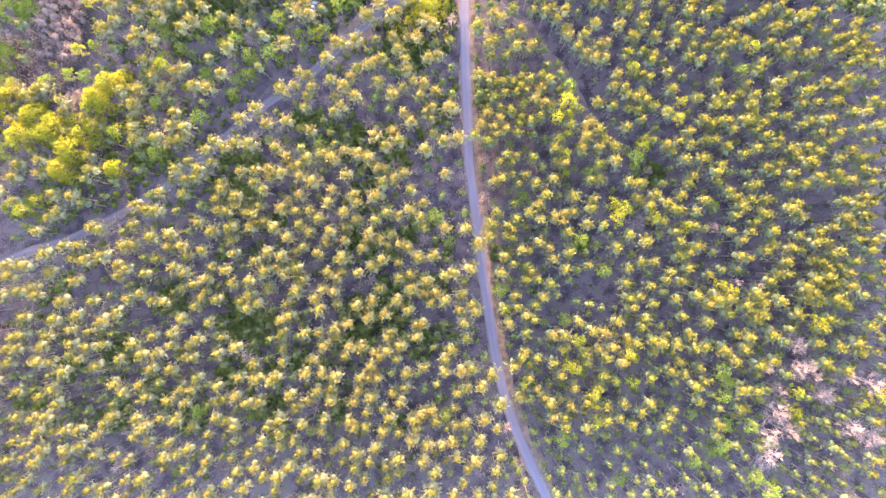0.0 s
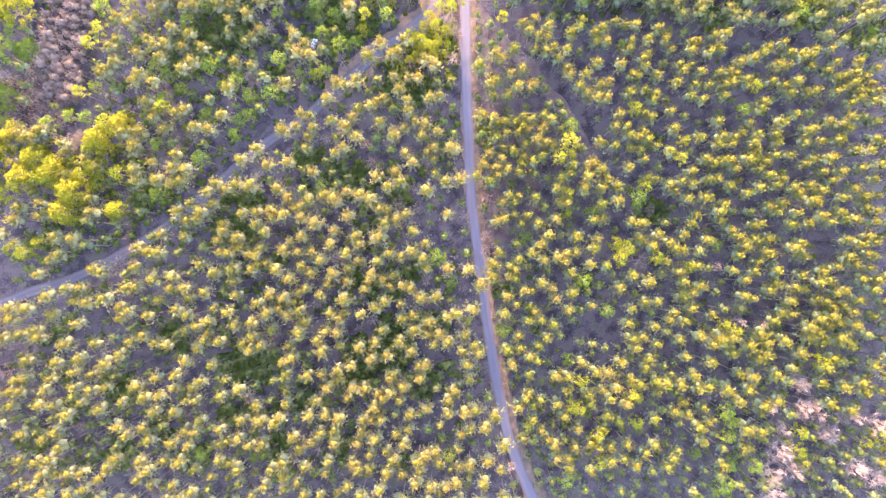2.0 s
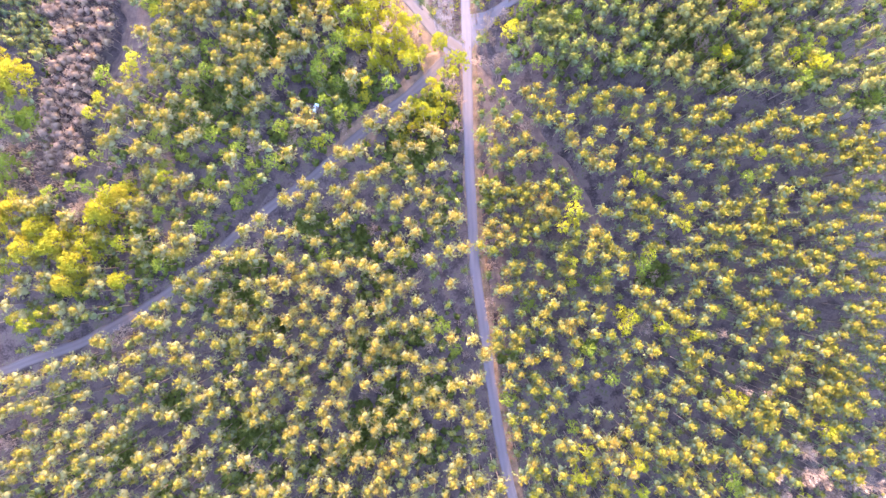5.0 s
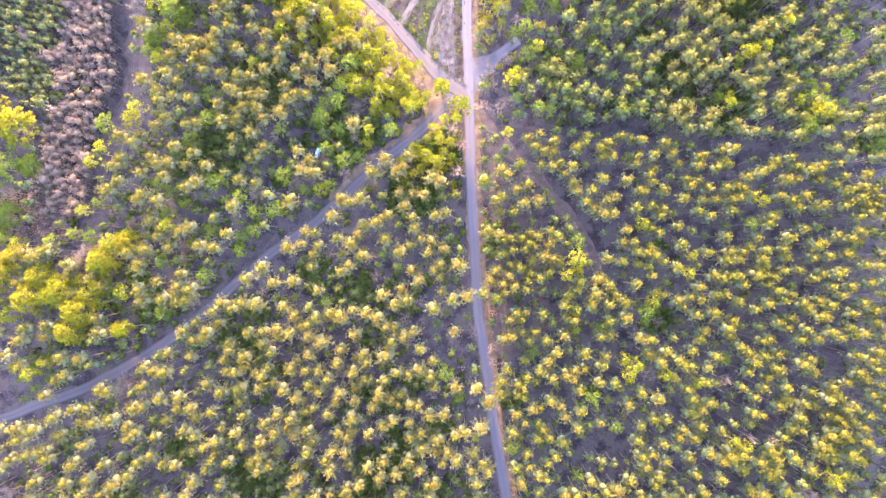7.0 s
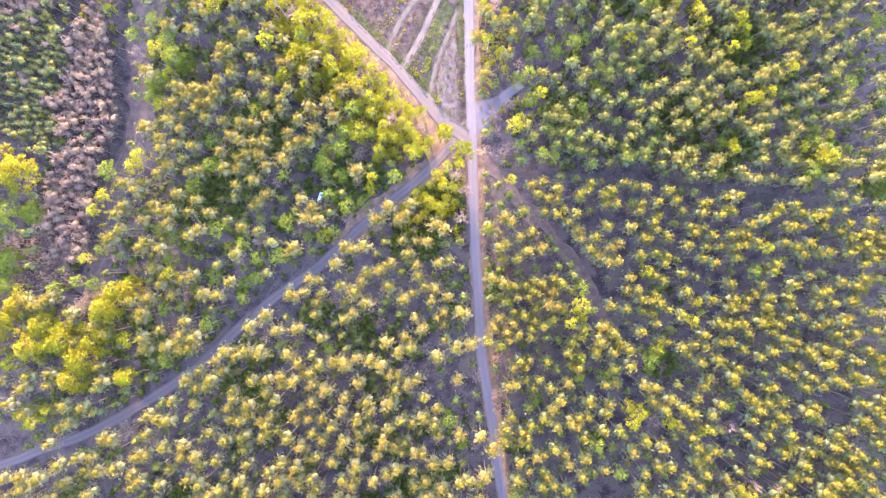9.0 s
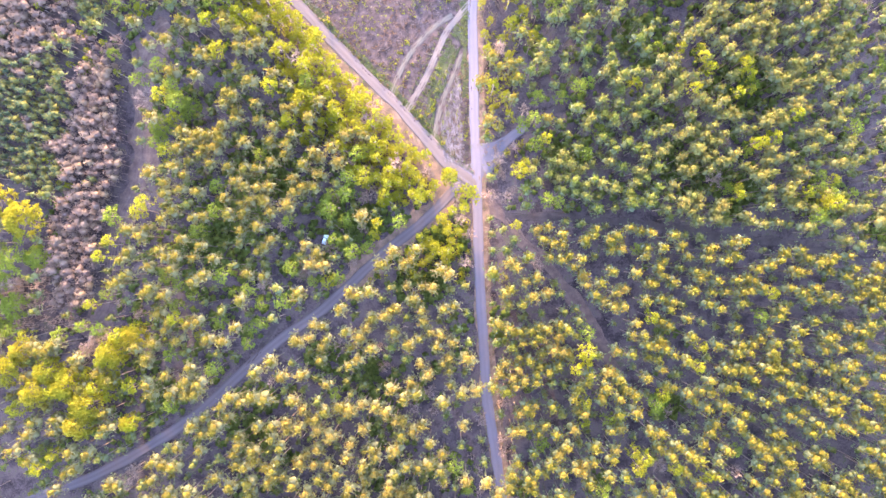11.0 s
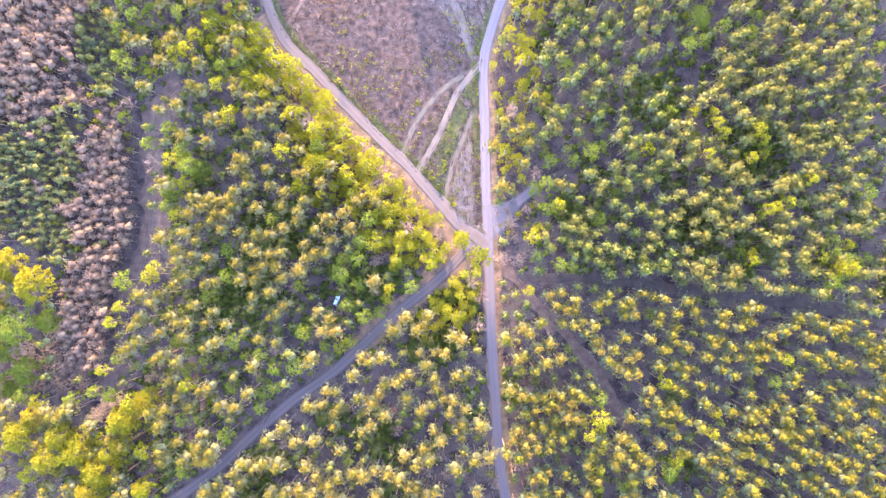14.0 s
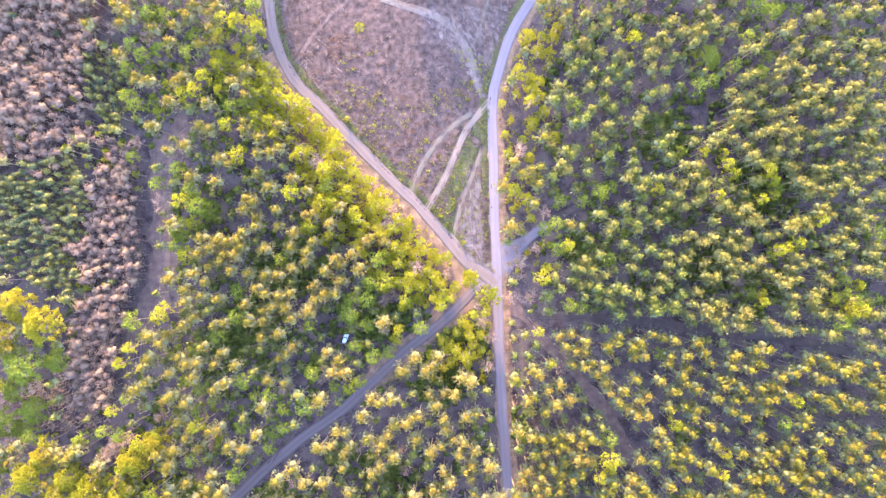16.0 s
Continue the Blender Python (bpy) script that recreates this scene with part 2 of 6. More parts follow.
# ---- trees ----
def pine(rng, h=21.0, r=1.9, depth=6.5, whorls=6, lean=0.25, blades=4):
    """A Scots pine: a long bare trunk and a domed crown of branches in whorls, each a feathered finger of needles, with
    pale spring shoots on the top ones whose yellow paints the sunlit cap. Returns trunk and crown.
    """
    off = rng.normal(0, lean, 2)

    def on_axis(z):
        return np.array([off[0] * (z / h) ** 1.5, off[1] * (z / h) ** 1.5, z])

    wood = [stem([on_axis(h * k) for k in (0, 0.3, 0.6, 0.82, 0.97)], [0.2, 0.17, 0.13, 0.08, 0.03], 5)]
    rows = ([on_axis(h - 0.25)], [(0.0, 0.0, 1.0)]), ([], [])
    bias = rng.uniform(0, 6.28)
    for i in range(whorls):
        u = i / (whorls - 1)
        n = 4 + round(3 * u)
        z = h - 0.45 - 0.8 * depth * u**1.15
        wide = r * (0.38 + 0.74 * u**0.7)
        for k in range(n):
            a = bias + i * 1.1 + k * 6.283 / n + rng.normal(0, 0.22)
            reach = wide * rng.uniform(0.68, 1.12) * (1 + 0.18 * math.cos(a - bias))
            foot = on_axis(z - 0.35)
            tip = on_axis(z + 0.12 * reach + rng.normal(0, 0.3)) + (reach * math.cos(a), reach * math.sin(a), 0)
            if i > 1 and k % 3 == 0:
                wood.append(stick(foot, tip, 0.05, 0.015))
            for f in (1.0, 0.6) if u < 0.3 or k % 2 else (1.0, 0.78, 0.5):
                # upper sprays get the painted sunlit colour, lower ones the plain needles
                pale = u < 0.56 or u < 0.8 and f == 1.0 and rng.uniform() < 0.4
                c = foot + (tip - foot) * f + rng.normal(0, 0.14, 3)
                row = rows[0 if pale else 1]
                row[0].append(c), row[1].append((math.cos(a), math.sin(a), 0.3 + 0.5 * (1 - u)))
    cores = [clump(rng, on_axis(h - 0.75 - 0.14 * depth), np.array([0.48 * r, 0.48 * r, 0.14 * depth]), 1)]
    for k in (0, 1):
        a = bias + 1 + 3.14 * k
        cores.append(clump(rng, on_axis(h - (0.58 + 0.1 * k) * depth) + (0.34 * r * math.cos(a), 0.34 * r * math.sin(a), 0), np.array([0.55 * r, 0.55 * r, 0.19 * depth])))
    gold, green = [(np.array(c), np.array(o)) for c, o in rows]
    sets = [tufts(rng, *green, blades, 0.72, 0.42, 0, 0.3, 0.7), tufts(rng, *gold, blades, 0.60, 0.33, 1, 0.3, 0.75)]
    return joined(wood), joined(sets + cores)


def broadleaf(rng, h=16.0, r=3.2, depth=10.0, lobes=15, per=13, blades=3, size=0.5, low=0.3):
    """A leafy tree: forked limbs and an uneven dome of leafy lobes, each of many small sprays."""
    top = np.array([rng.normal(0, 0.4), rng.normal(0, 0.4), h * 0.9])
    wood = [stem([np.zeros(3), top * (1, 1, 0.5) * 0.6, top * 0.8, top], [0.2, 0.15, 0.08, 0.03])]
    leaf = []
    for k in range(lobes):
        u = (k + 0.5) / lobes
        wide = r * (1.05 * math.sqrt(u) if u < 0.75 else 0.95 - 0.5 * (u - 0.75)) * rng.uniform(0.7, 0.95)
        z = h - 0.12 * r - depth * (1 - math.sqrt(max(0.0, 1 - min(0.97, u) ** 1.3))) * rng.uniform(0.8, 1.1)
        a = k * 2.4 + rng.normal(0, 0.3)
        at = np.array([wide * math.cos(a), wide * math.sin(a), max(z, h * low)])
        wood.append(stick(top * min(0.9, max(0.2, (at[2] - 1.5) / h)), at, 0.05, 0.015))
        ball = np.array([1, 1, 0.85]) * rng.uniform(0.85, 1.2) * r * (1.15 / math.sqrt(lobes))
        leaf.append(clump(rng, at, ball * 0.5, rough=True))
        c = in_ball(rng, per, ball)
        c[:, 2] = np.where(rng.uniform(0, 1, per) < 0.75, np.abs(c[:, 2]), c[:, 2])
        leaf.append(tufts(rng, at + c, c, blades, size, size * 0.6, up=0.3, spread=0.7))
    return joined(wood), joined(leaf)


def bare_tree(rng, h=15.0, r=3.0, limbs=10, fork=5, twigs=5, fine=1.0):
    """A leafless tree: limbs that rise and fork into a dome of fine pale twigs."""
    wood = [stem([np.zeros(3), np.array([0.1, 0, h * 0.5]), np.array([0, 0.1, h * 0.85])], [0.18, 0.11, 0.04])]
    feet, ways = [], []
    for k in range(limbs):
        u = k / max(1, limbs - 1)
        a, z = k * 2.4 + rng.normal(0, 0.3), h * (0.42 + 0.36 * u)
        reach = r * (1.0 - 0.75 * u**1.5) * rng.uniform(0.75, 1.05)
        foot = np.array([0, 0, z])
        tip = np.array([reach * math.cos(a), reach * math.sin(a), h * (0.68 + 0.3 * u) + rng.normal(0, 0.3)])
        wood.append(stick(foot, tip, 0.07, 0.02))
        for _ in range(fork):
            f0 = foot + (tip - foot) * rng.uniform(0.45, 1.0)
            way = unit(unit(tip - foot) + (0, 0, 0.3) + rng.normal(0, 0.5, 3))
            wood.append(stick(f0, f0 + way * 1.0 * fine, 0.035, 0.015))
            feet += [f0 + way * 0.3, f0 + way * 0.9 * fine]
            ways += [way, way]
    fans = tufts(rng, np.array(feet), np.array(ways), twigs, fine * 1.15, 0.10, up=0.3, spread=0.5)
    return joined([*wood, fans])


def conifer_young(rng, h=10.5, r=1.3, whorls=7, per=5, blades=3, length=0.55, width=0.4, crown=0.55, blunt=0.85):
    """A young conifer: a cone of short branches."""
    wood = [stem([np.zeros(3), np.array([0, 0, h * 0.97])], [0.1, 0.02], 4)]
    leaf = []
    for k in range(whorls):
        u = k / (whorls - 1)
        n = per - (k > whorls * 0.6)
        a = k * 1.3 + np.arange(n) * 6.28 / n + rng.normal(0, 0.2, n)
        far = r * (1 - u**1.6 * blunt) * rng.uniform(0.45, 1.1, n)
        c = np.stack([far * np.cos(a), far * np.sin(a), h * (1 - crown + (crown - 0.02) * u) + rng.normal(0, 0.15, n)], 1)
        leaf.append(tufts(rng, c, c * (1, 1, 0), blades, length, width, up=0.7, spread=0.6))
    leaf.append(clump(rng, (0, 0, h * (1 - 0.55 * crown)), np.array([0.72 * r, 0.72 * r, 0.42 * h * crown]), 0, True))
    return joined(wood), joined(leaf)


def shrub(rng, n=12, size=1.2, tall=1.0, blades=4, blade=0.5, mound=0.75):
    c = in_ball(rng, n, np.array([size, size, tall * 0.6])) + (0, 0, tall * 0.6)
    c[:, 2] = np.maximum(c[:, 2], 0.1)
    body = clump(rng, (0, 0, tall * 0.2), np.array([mound * size, mound * size, tall * 0.3]), rough=True)
    return joined([tufts(rng, c, c, blades, blade, blade * 0.7, up=0.3), body])


def spread_over(templates, places, rng):
    """Copies of the templates, joined: places are rows of x, y, size, height factor."""
    out = []
    for k, (x, y, s, hs) in enumerate(places):
        v, t, m = templates[k % len(templates)]
        a = rng.uniform(0, 6.28)
        c, d = math.cos(a) * s, math.sin(a) * s
        out.append((np.stack([v[:, 0] * c - v[:, 1] * d + x, v[:, 0] * d + v[:, 1] * c + y, v[:, 2] * hs], 1), t, m))
    return joined(out)


# ---- plan ----
def smooth_line(points, step=2.0):
    """A curve through the points, at even steps."""
    p = np.array(points, float)
    q = np.concatenate([[2 * p[0] - p[1]], p, [2 * p[-1] - p[-2]]])
    out = []
    for i in range(1, len(q) - 2):
        n = max(2, int(np.linalg.norm(q[i + 1] - q[i]) / step))
        for u in np.arange(n) / n:
            a, b, c, d = q[i - 1 : i + 3]
            out.append(0.5 * (2 * b + (c - a) * u + (2 * a - 5 * b + 4 * c - d) * u**2 + (3 * b - a - 3 * c + d) * u**3))
    return np.array(out + [p[-1]])


MAIN = smooth_line([(40, -128), (44, -112), (35.6, -94), (27.2, -75.9), (21.6, -62.5), (17.8, -49.1), (14.3, -31.1), (11.6, -13.1), (9.3, 5), (7.8, 18.6), (5.3, 36.7), (4.2, 59.6), (3.4, 82), (3.1, 105), (3.1, 128.8), (2.7, 146.8), (2.9, 169.3), (3.2, 196.2), (6.5, 209.6), (11.4, 222.9), (19.6, 236.1), (34, 256), (52, 282)])
DIAG = smooth_line([(3.0, 124.0), (-2, 128.2), (-8, 132.6), (-16.7, 142.8), (-27.6, 155.6), (-40.8, 169.5), (-54, 183.5), (-65.1, 196.3), (-76.2, 208.1), (-82.6, 221.9), (-85, 235.7), (-85.6, 258), (-84, 284)])
SOUTHWEST = smooth_line([(-2, 123.6), (-6, 121.9), (-13, 114.6), (-22.2, 107), (-33.7, 98.2), (-47.6, 86.1), (-61.6, 74), (-75.5, 64.8), (-90.2, 53.2), (-110, 35.8), (-131, 22), (-155.5, 9.6), (-175.5, 3), (-190, -2.2), (-225, -12)])
SPUR = smooth_line([(-92, 51.5), (-87.5, 56.5), (-84.7, 61.5), (-78.1, 71)])
BRANCH = smooth_line([(4.0, 133.5), (7.5, 135.4), (11.8, 138.4), (18.1, 143.2), (27.2, 149), (38, 155)])
TRACK_A = smooth_line([(-25, 153.2), (-16, 167.6), (-8.8, 183.1), (-3, 190.8), (2.6, 197)])
TRACK_B = smooth_line([(-31, 160), (-28.5, 165.7), (-22.5, 176.8), (-13.2, 186.7), (-5, 192)])
TRACK_C = smooth_line([(-13.8, 142), (-12, 150), (-9.5, 158.4), (-5.2, 168), (-1.8, 176)])
TRACK_D = smooth_line([(-40, 239), (-26.7, 234.2), (-17.5, 230.6), (-12.0, 226.2), (-7.5, 219.5), (-4.9, 212.9), (-2.8, 204.4), (0, 198)])
TRACK_E = smooth_line([(2.7, 236.8), (-2.8, 221.2), (-5.7, 216.6)])
FURROW = smooth_line([(-53.6, 239), (-65.3, 228.1), (-76, 214.4)])
RIDE_A = smooth_line([(5.2, 119), (10, 113.5), (18.1, 103.7), (29.5, 91.8), (40.5, 77.8), (47, 66), (52.3, 57.5), (58, 45)])
RIDE_B = smooth_line([(14, 110.8), (30, 110.2), (51.6, 108.5), (95.5, 101.9), (125.9, 96.7), (153.5, 89.5), (200, 78)])
STRIP = smooth_line([(-118.6, 190.7), (-125.7, 185.2), (-131.8, 172.9), (-132, 159.2), (-131, 143.2), (-132, 131.8), (-136, 120.5), (-141.8, 111.5), (-144.5, 97.9), (-147, 79.7), (-156.6, 66.1)])
LARCH_NEAR = [(-157.3, 159.3), (-147.7, 180.2), (-139.7, 182.2), (-134.5, 165.3), (-133.4, 138.5), (-135.2, 123), (-141, 117), (-146.6, 104), (-147.4, 78.7), (-164.4, 79.1), (-167.3, 108.2), (-158.2, 123.6), (-160.2, 137), (-169.1, 144)]
LARCH_FAR = [(-260, 300), (-146, 300), (-150, 225), (-158, 205), (-156, 190), (-146, 184), (-161, 181), (-177, 178), (-260, 166)]
YOUNG_NEAR = [(-260, 166), (-200.5, 167.3), (-177.3, 177.8), (-161.3, 180.7), (-155.7, 161.5), (-157.7, 145.9), (-169.1, 144), (-158, 134.7), (-158.2, 124.7), (-171.8, 126.2), (-187.4, 135), (-260, 138)]
YOUNG_FAR = [(-156.3, 217.4), (-139.4, 220.1), (-137.6, 203.3), (-144.1, 189), (-156.3, 199.5)]
HOLLOW = [(-187, 92), (-169.8, 96.1), (-167.9, 77.8), (-153, 75.2), (-153, 69), (-184.5, 70), (-189, 80.6)]
LEAFY_WEST = [(-240, 128), (-172, 127), (-163, 118), (-165, 90), (-150, 80), (-128, 84), (-118, 70), (-118, 40), (-135, 27), (-190, 6), (-240, -6)]


def away(line, x, y):
    """The distance from a line, and on which side of it (left is positive)."""
    d = line - (x, y)
    k = int((d**2).sum(1).argmin())
    a, b = line[max(0, k - 1)], line[min(len(line) - 1, k + 1)]
    side = (b[0] - a[0]) * (y - a[1]) - (b[1] - a[1]) * (x - a[0])
    return math.sqrt((d[k] ** 2).sum()), 1 if side > 0 else -1


def inside(poly, x, y):
    hit = False
    for (x0, y0), (x1, y1) in zip(poly, poly[1:] + poly[:1]):
        if (y0 > y) != (y1 > y) and x < (x1 - x0) * (y - y0) / (y1 - y0) + x0:
            hit = not hit
    return hit


CLEARING = [tuple(p) for p in DIAG[::4] if p[1] > 127] + [tuple(p) for p in MAIN[::-4] if p[1] > 127]


def stand(x, y):
    """Which part of the forest a place lies in; '' on roads and in the open."""
    dm, sm = away(MAIN, x, y)
    dd, sd_ = away(DIAG, x, y)
    ds, ss = away(SOUTHWEST, x, y)
    if dm < 4.0 or dd < 4.2 + max(0.0, 178 - y) * 0.11 * (sd_ > 0) * (y > 120) or ds < 4.0:
        return ""
    if inside(CLEARING, x, y):
        return "clearing"
    if away(BRANCH, x, y)[0] < 3.6 or away(RIDE_A, x, y)[0] < 3.0 or away(RIDE_B, x, y)[0] < 2.5 or away(SPUR, x, y)[0] < 2.5:
        return ""
    if away(STRIP, x, y)[0] < (5.6 if y > 118 else 3.2) or inside(HOLLOW, x, y):
        return ""
    if sm < 0:
        if dm < 18 and y > 128:
            return "edge_east"
        da, sa = away(RIDE_A, x, y)
        db, sb = away(RIDE_B, x, y)
        if y > 118 or (x > 14 and sb > 0):
            return "north_east"
        if (sa > 0 and y > 45) or x > 95 + (y - 30) * -0.3:
            return "east"
        return "middle_east"
    if y > 124 or ss < 0:
        if inside(YOUNG_NEAR, x, y) or inside(YOUNG_FAR, x, y):
            return "young"
        if inside(LARCH_NEAR, x, y) or inside(LARCH_FAR, x, y):
            return "larch"
        if dd < (31 if y < 160 else 23) and 116 < y < 216 and x < -10:
            return "birch"
        if inside(LEAFY_WEST, x, y):
            return "leafy_west"
        return "north_west"
    if y > 84:
        return "apex"
    return "south_west"


class Scatter:
    """Places trees no nearer to each other than each one's own room."""

    def __init__(self, cell=4.0):
        self.cell, self.grid = cell, {}

    def free(self, x, y, room):
        k = int(room / self.cell) + 2
        i, j = int(x // self.cell), int(y // self.cell)
        for a in range(i - k, i + k + 1):
            for b in range(j - k, j + k + 1):
                for px, py, pr in self.grid.get((a, b), ()):
                    if (px - x) ** 2 + (py - y) ** 2 < (0.5 * (room + pr)) ** 2:
                        return False
        return True

    def add(self, x, y, room):
        self.grid.setdefault((int(x // self.cell), int(y // self.cell)), []).append((x, y, room))


# ---- ground and roads ----
def sheet():
    """One sheet of ground out to the horizon, gently uneven under the trees."""
    far = [-4000, -2500, -1500, -900, -600, -400, -300]
    xs = np.array(far + list(np.arange(-248, 230, 4.0)) + [300, 400, 600, 900, 1500, 2500, 4000])
    ys = np.array(far[:-1] + [-220] + list(np.arange(-150, 320, 4.0)) + [400, 600, 900, 1500, 2500, 4000])
    gx, gy = np.meshgrid(xs, ys)
    z = -0.22 + 0.09 * np.sin(gx * 0.11 + 1.3 * np.sin(gy * 0.05)) + 0.08 * np.sin(gy * 0.13 + gx * 0.03) + np.random.RandomState(3).uniform(-0.04, 0.04, gx.shape)
    v = np.stack([gx, gy, z], -1).reshape(-1, 3)
    w = len(xs)
    k = (np.arange(len(ys) - 1)[:, None] * w + np.arange(w - 1)).ravel()
    t = np.concatenate([np.stack([k, k + 1, k + w + 1], 1), np.stack([k, k + w + 1, k + w], 1)])
    return v, t, np.zeros(len(t), int)


ground = tagged(new("ground", mesh_of("ground", sheet(), [FLOOR])), "shaded forest floor of brown needle litter and moss", "ground", kind="structure")


def ribbon(name, line, width, mat, label, z=0.03, ragged=0.12, ruts=0.05, seed=1, kind="road", furrow=0.0, flare=0.0, over=6.0, cross=(-1, -0.9, -0.7, -0.45, -0.2, 0, 0.2, 0.45, 0.7, 0.9, 1)):
    """A road laid along a line: worn wheel lines, ragged rounded edges that dip into the ground; flare: how much wider it opens at its start."""
    rng = np.random.RandomState(seed)
    d = unit(np.gradient(line, axis=0))
    left = np.stack([-d[:, 1], d[:, 0]], 1)
    n, c = len(line), len(cross)
    run = np.r_[0, np.cumsum(np.linalg.norm(np.diff(line, axis=0), axis=1))]
    wob = np.cumsum(rng.normal(0, 1, (n + 8, 2)), 0)
    wob = np.stack([np.convolve(wob[:, k] - np.convolve(wob[:, k], np.ones(9) / 9, "same"), np.ones(3) / 3, "same") for k in (0, 1)], 1)[4 : n + 4]
    v, uv = [], []
    for j, u in enumerate(cross):
        half = (width + flare * np.exp(-((run / over) ** 2))) / 2 * (1 + ragged * wob[:, 0 if u < 0 else 1] * abs(u))
        h = z + (-ruts * math.exp(-(((abs(u) - 0.45) / 0.16) ** 2)) + ruts * 0.8 * math.exp(-((u / 0.2) ** 2))) * np.ones(n) + rng.normal(0, 0.008, n)
        h = h + furrow * math.cos(u * 26)
        if abs(u) > 0.95:
            h = h - 0.36
        v.append(np.c_[line - left * (u * half)[:, None], h])
        uv.append(np.c_[np.full(n, (u + 1) / 2), np.arange(n) * 0.2])
    v, uv = np.stack(v, 1).reshape(-1, 3), np.stack(uv, 1).reshape(-1, 2)
    k = (np.arange(n - 1)[:, None] * c + np.arange(c - 1)).ravel()
    t = np.concatenate([np.stack([k, k + 1, k + c + 1], 1), np.stack([k, k + c + 1, k + c], 1)])
    me = mesh_of(name, (v, t, np.zeros(len(t), int)), [mat])
    layer = me.uv_layers.new(name="across")
    layer.data.foreach_set("uv", uv[t.ravel()].astype(np.float32).ravel())
    me.polygons.foreach_set("use_smooth", np.ones(len(t), bool))
    return tagged(new(name, me), label, kind, kind="structure")


ribbon("road_main", MAIN, 4.3, ROAD, "pale gravel forest road running straight between the pines", 0.06, 0.07, seed=2)
ribbon("road_north_west", DIAG, 4.6, ROAD_PINK, "pale rutted dirt road along the edge of the clearing", 0.055, seed=3, flare=2.5, over=22.0)
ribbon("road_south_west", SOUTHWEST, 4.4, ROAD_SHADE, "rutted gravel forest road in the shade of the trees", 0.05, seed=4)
ribbon("road_branch", BRANCH[:11], 4.0, ROAD, "pale gravel road flaring out from the junction into the pines", 0.048, 0.06, 0.02, seed=5, flare=11.0, over=7.5)
# the branch road's far end, its shade painted as darker soil
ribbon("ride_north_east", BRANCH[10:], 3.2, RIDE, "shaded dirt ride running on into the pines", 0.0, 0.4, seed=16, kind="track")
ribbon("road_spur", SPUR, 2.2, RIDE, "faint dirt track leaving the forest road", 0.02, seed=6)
ribbon("track_wide", TRACK_A, 2.7, TRACK, "sandy vehicle track crossing the clearing", 0.03, seed=7)
ribbon("track_rutted", TRACK_B, 2.3, RUTS, "pair of worn ruts curving through the clearing", 0.02, seed=8)
ribbon("track_narrow", TRACK_C, 2.1, RUTS, "narrow wheel track along the clearing", 0.02, seed=9)
ribbon("track_curved", TRACK_D, 3.2, TRACK, "curved pale vehicle track across the felled ground", 0.03, 0.2, seed=20)
ribbon("track_faint", TRACK_E, 1.6, RUTS, "faint track along the rows of brash", 0.02, 0.3, seed=21)
ribbon("furrow", FURROW, 1.4, BARE, "old furrow running across the clearing", 0.03, 0.5, -0.05, seed=22, kind="track")
ribbon("ride_south_east", RIDE_A, 5.0, BARE, "unpaved brown ride between two pine stands", -0.05, 0.5, seed=10, kind="track")
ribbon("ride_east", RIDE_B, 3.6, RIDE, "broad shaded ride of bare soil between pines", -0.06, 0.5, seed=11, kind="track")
ribbon("bare_strip", STRIP, 10.0, BARE, "ploughed strip of bare soil beside the young trees", -0.06, 0.4, 0.0, seed=12, kind="track", furrow=0.1, cross=tuple(np.linspace(-1, 1, 33)))
ribbon("verge_main", MAIN + (1.2, 0), 7.5, VERGE, "verge of dry grass and leaf litter by the road", -0.03, 0.3, 0.0, seed=13, kind="verge")
ribbon("verge_north_west", DIAG[: len(DIAG) * 2 // 3] + (-3.5, -3.0), 14.0, VERGE, "sunlit verge of dry litter under birches", -0.05, 0.3, 0.0, seed=14, kind="verge")
ribbon("verge_south_west", SOUTHWEST[: len(SOUTHWEST) // 4], 11.0, VERGE, "verge of dry litter near the junction", -0.04, 0.3, 0.0, seed=15, kind="verge")

ribbon("grass_strip_north_west", DIAG[6:] + (2.5, 2.3), 2.6, MEADOW, "strip of green grass along the dirt road", 0.012, 0.5, 0.0, seed=17, kind="verge")
ribbon("grass_strip_main", MAIN[-66:-20] + (-3.4, 0), 2.6, MEADOW, "strip of green grass beside the gravel road", 0.012, 0.5, 0.0, seed=18, kind="verge")
ribbon("grass_wedge", smooth_line([(-16.5, 149), (-14, 158), (-9.8, 168), (-5.5, 178), (-1.5, 187)]), 5.5, MEADOW, "trodden grass between two wheel tracks", 0.005, 0.4, 0.0, seed=19, kind="verge")


def apron(x, y, reach, seed):
    """Worn gravel where the roads run together, with an uneven outline."""
    rng = np.random.RandomState(seed)
    n = 40
    a = np.arange(n) * 2 * np.pi / n
    out = reach * (1 + 0.16 * np.sin(2 * a + 0.6) + 0.12 * np.sin(3 * a) + rng.normal(0, 0.03, n))
    v = [np.array([[x, y, 0.02]])]
    for u, z in ((0.5, 0.02), (0.9, 0.01), (1.0, -0.25)):
        v.append(np.stack([x + u * out * np.cos(a), y + u * out * np.sin(a), np.full(n, z) + rng.normal(0, 0.006, n)], 1))
    k = np.arange(n)
    j = (k + 1) % n
    t = [np.stack([np.zeros(n, int), 1 + k, 1 + j], 1)]
    for ring in (0, 1):
        b, c = 1 + ring * n, 1 + (ring + 1) * n
        t += [np.stack([b + k, c + k, c + j], 1), np.stack([b + k, c + j, b + j], 1)]
    t = np.concatenate(t)
    return np.concatenate(v), t, np.zeros(len(t), int)


tagged(new("junction", mesh_of("junction", apron(-0.5, 127.4, 6.4, 4), [GRAVEL])), "worn gravel apron where the forest roads meet", "junction", kind="structure")


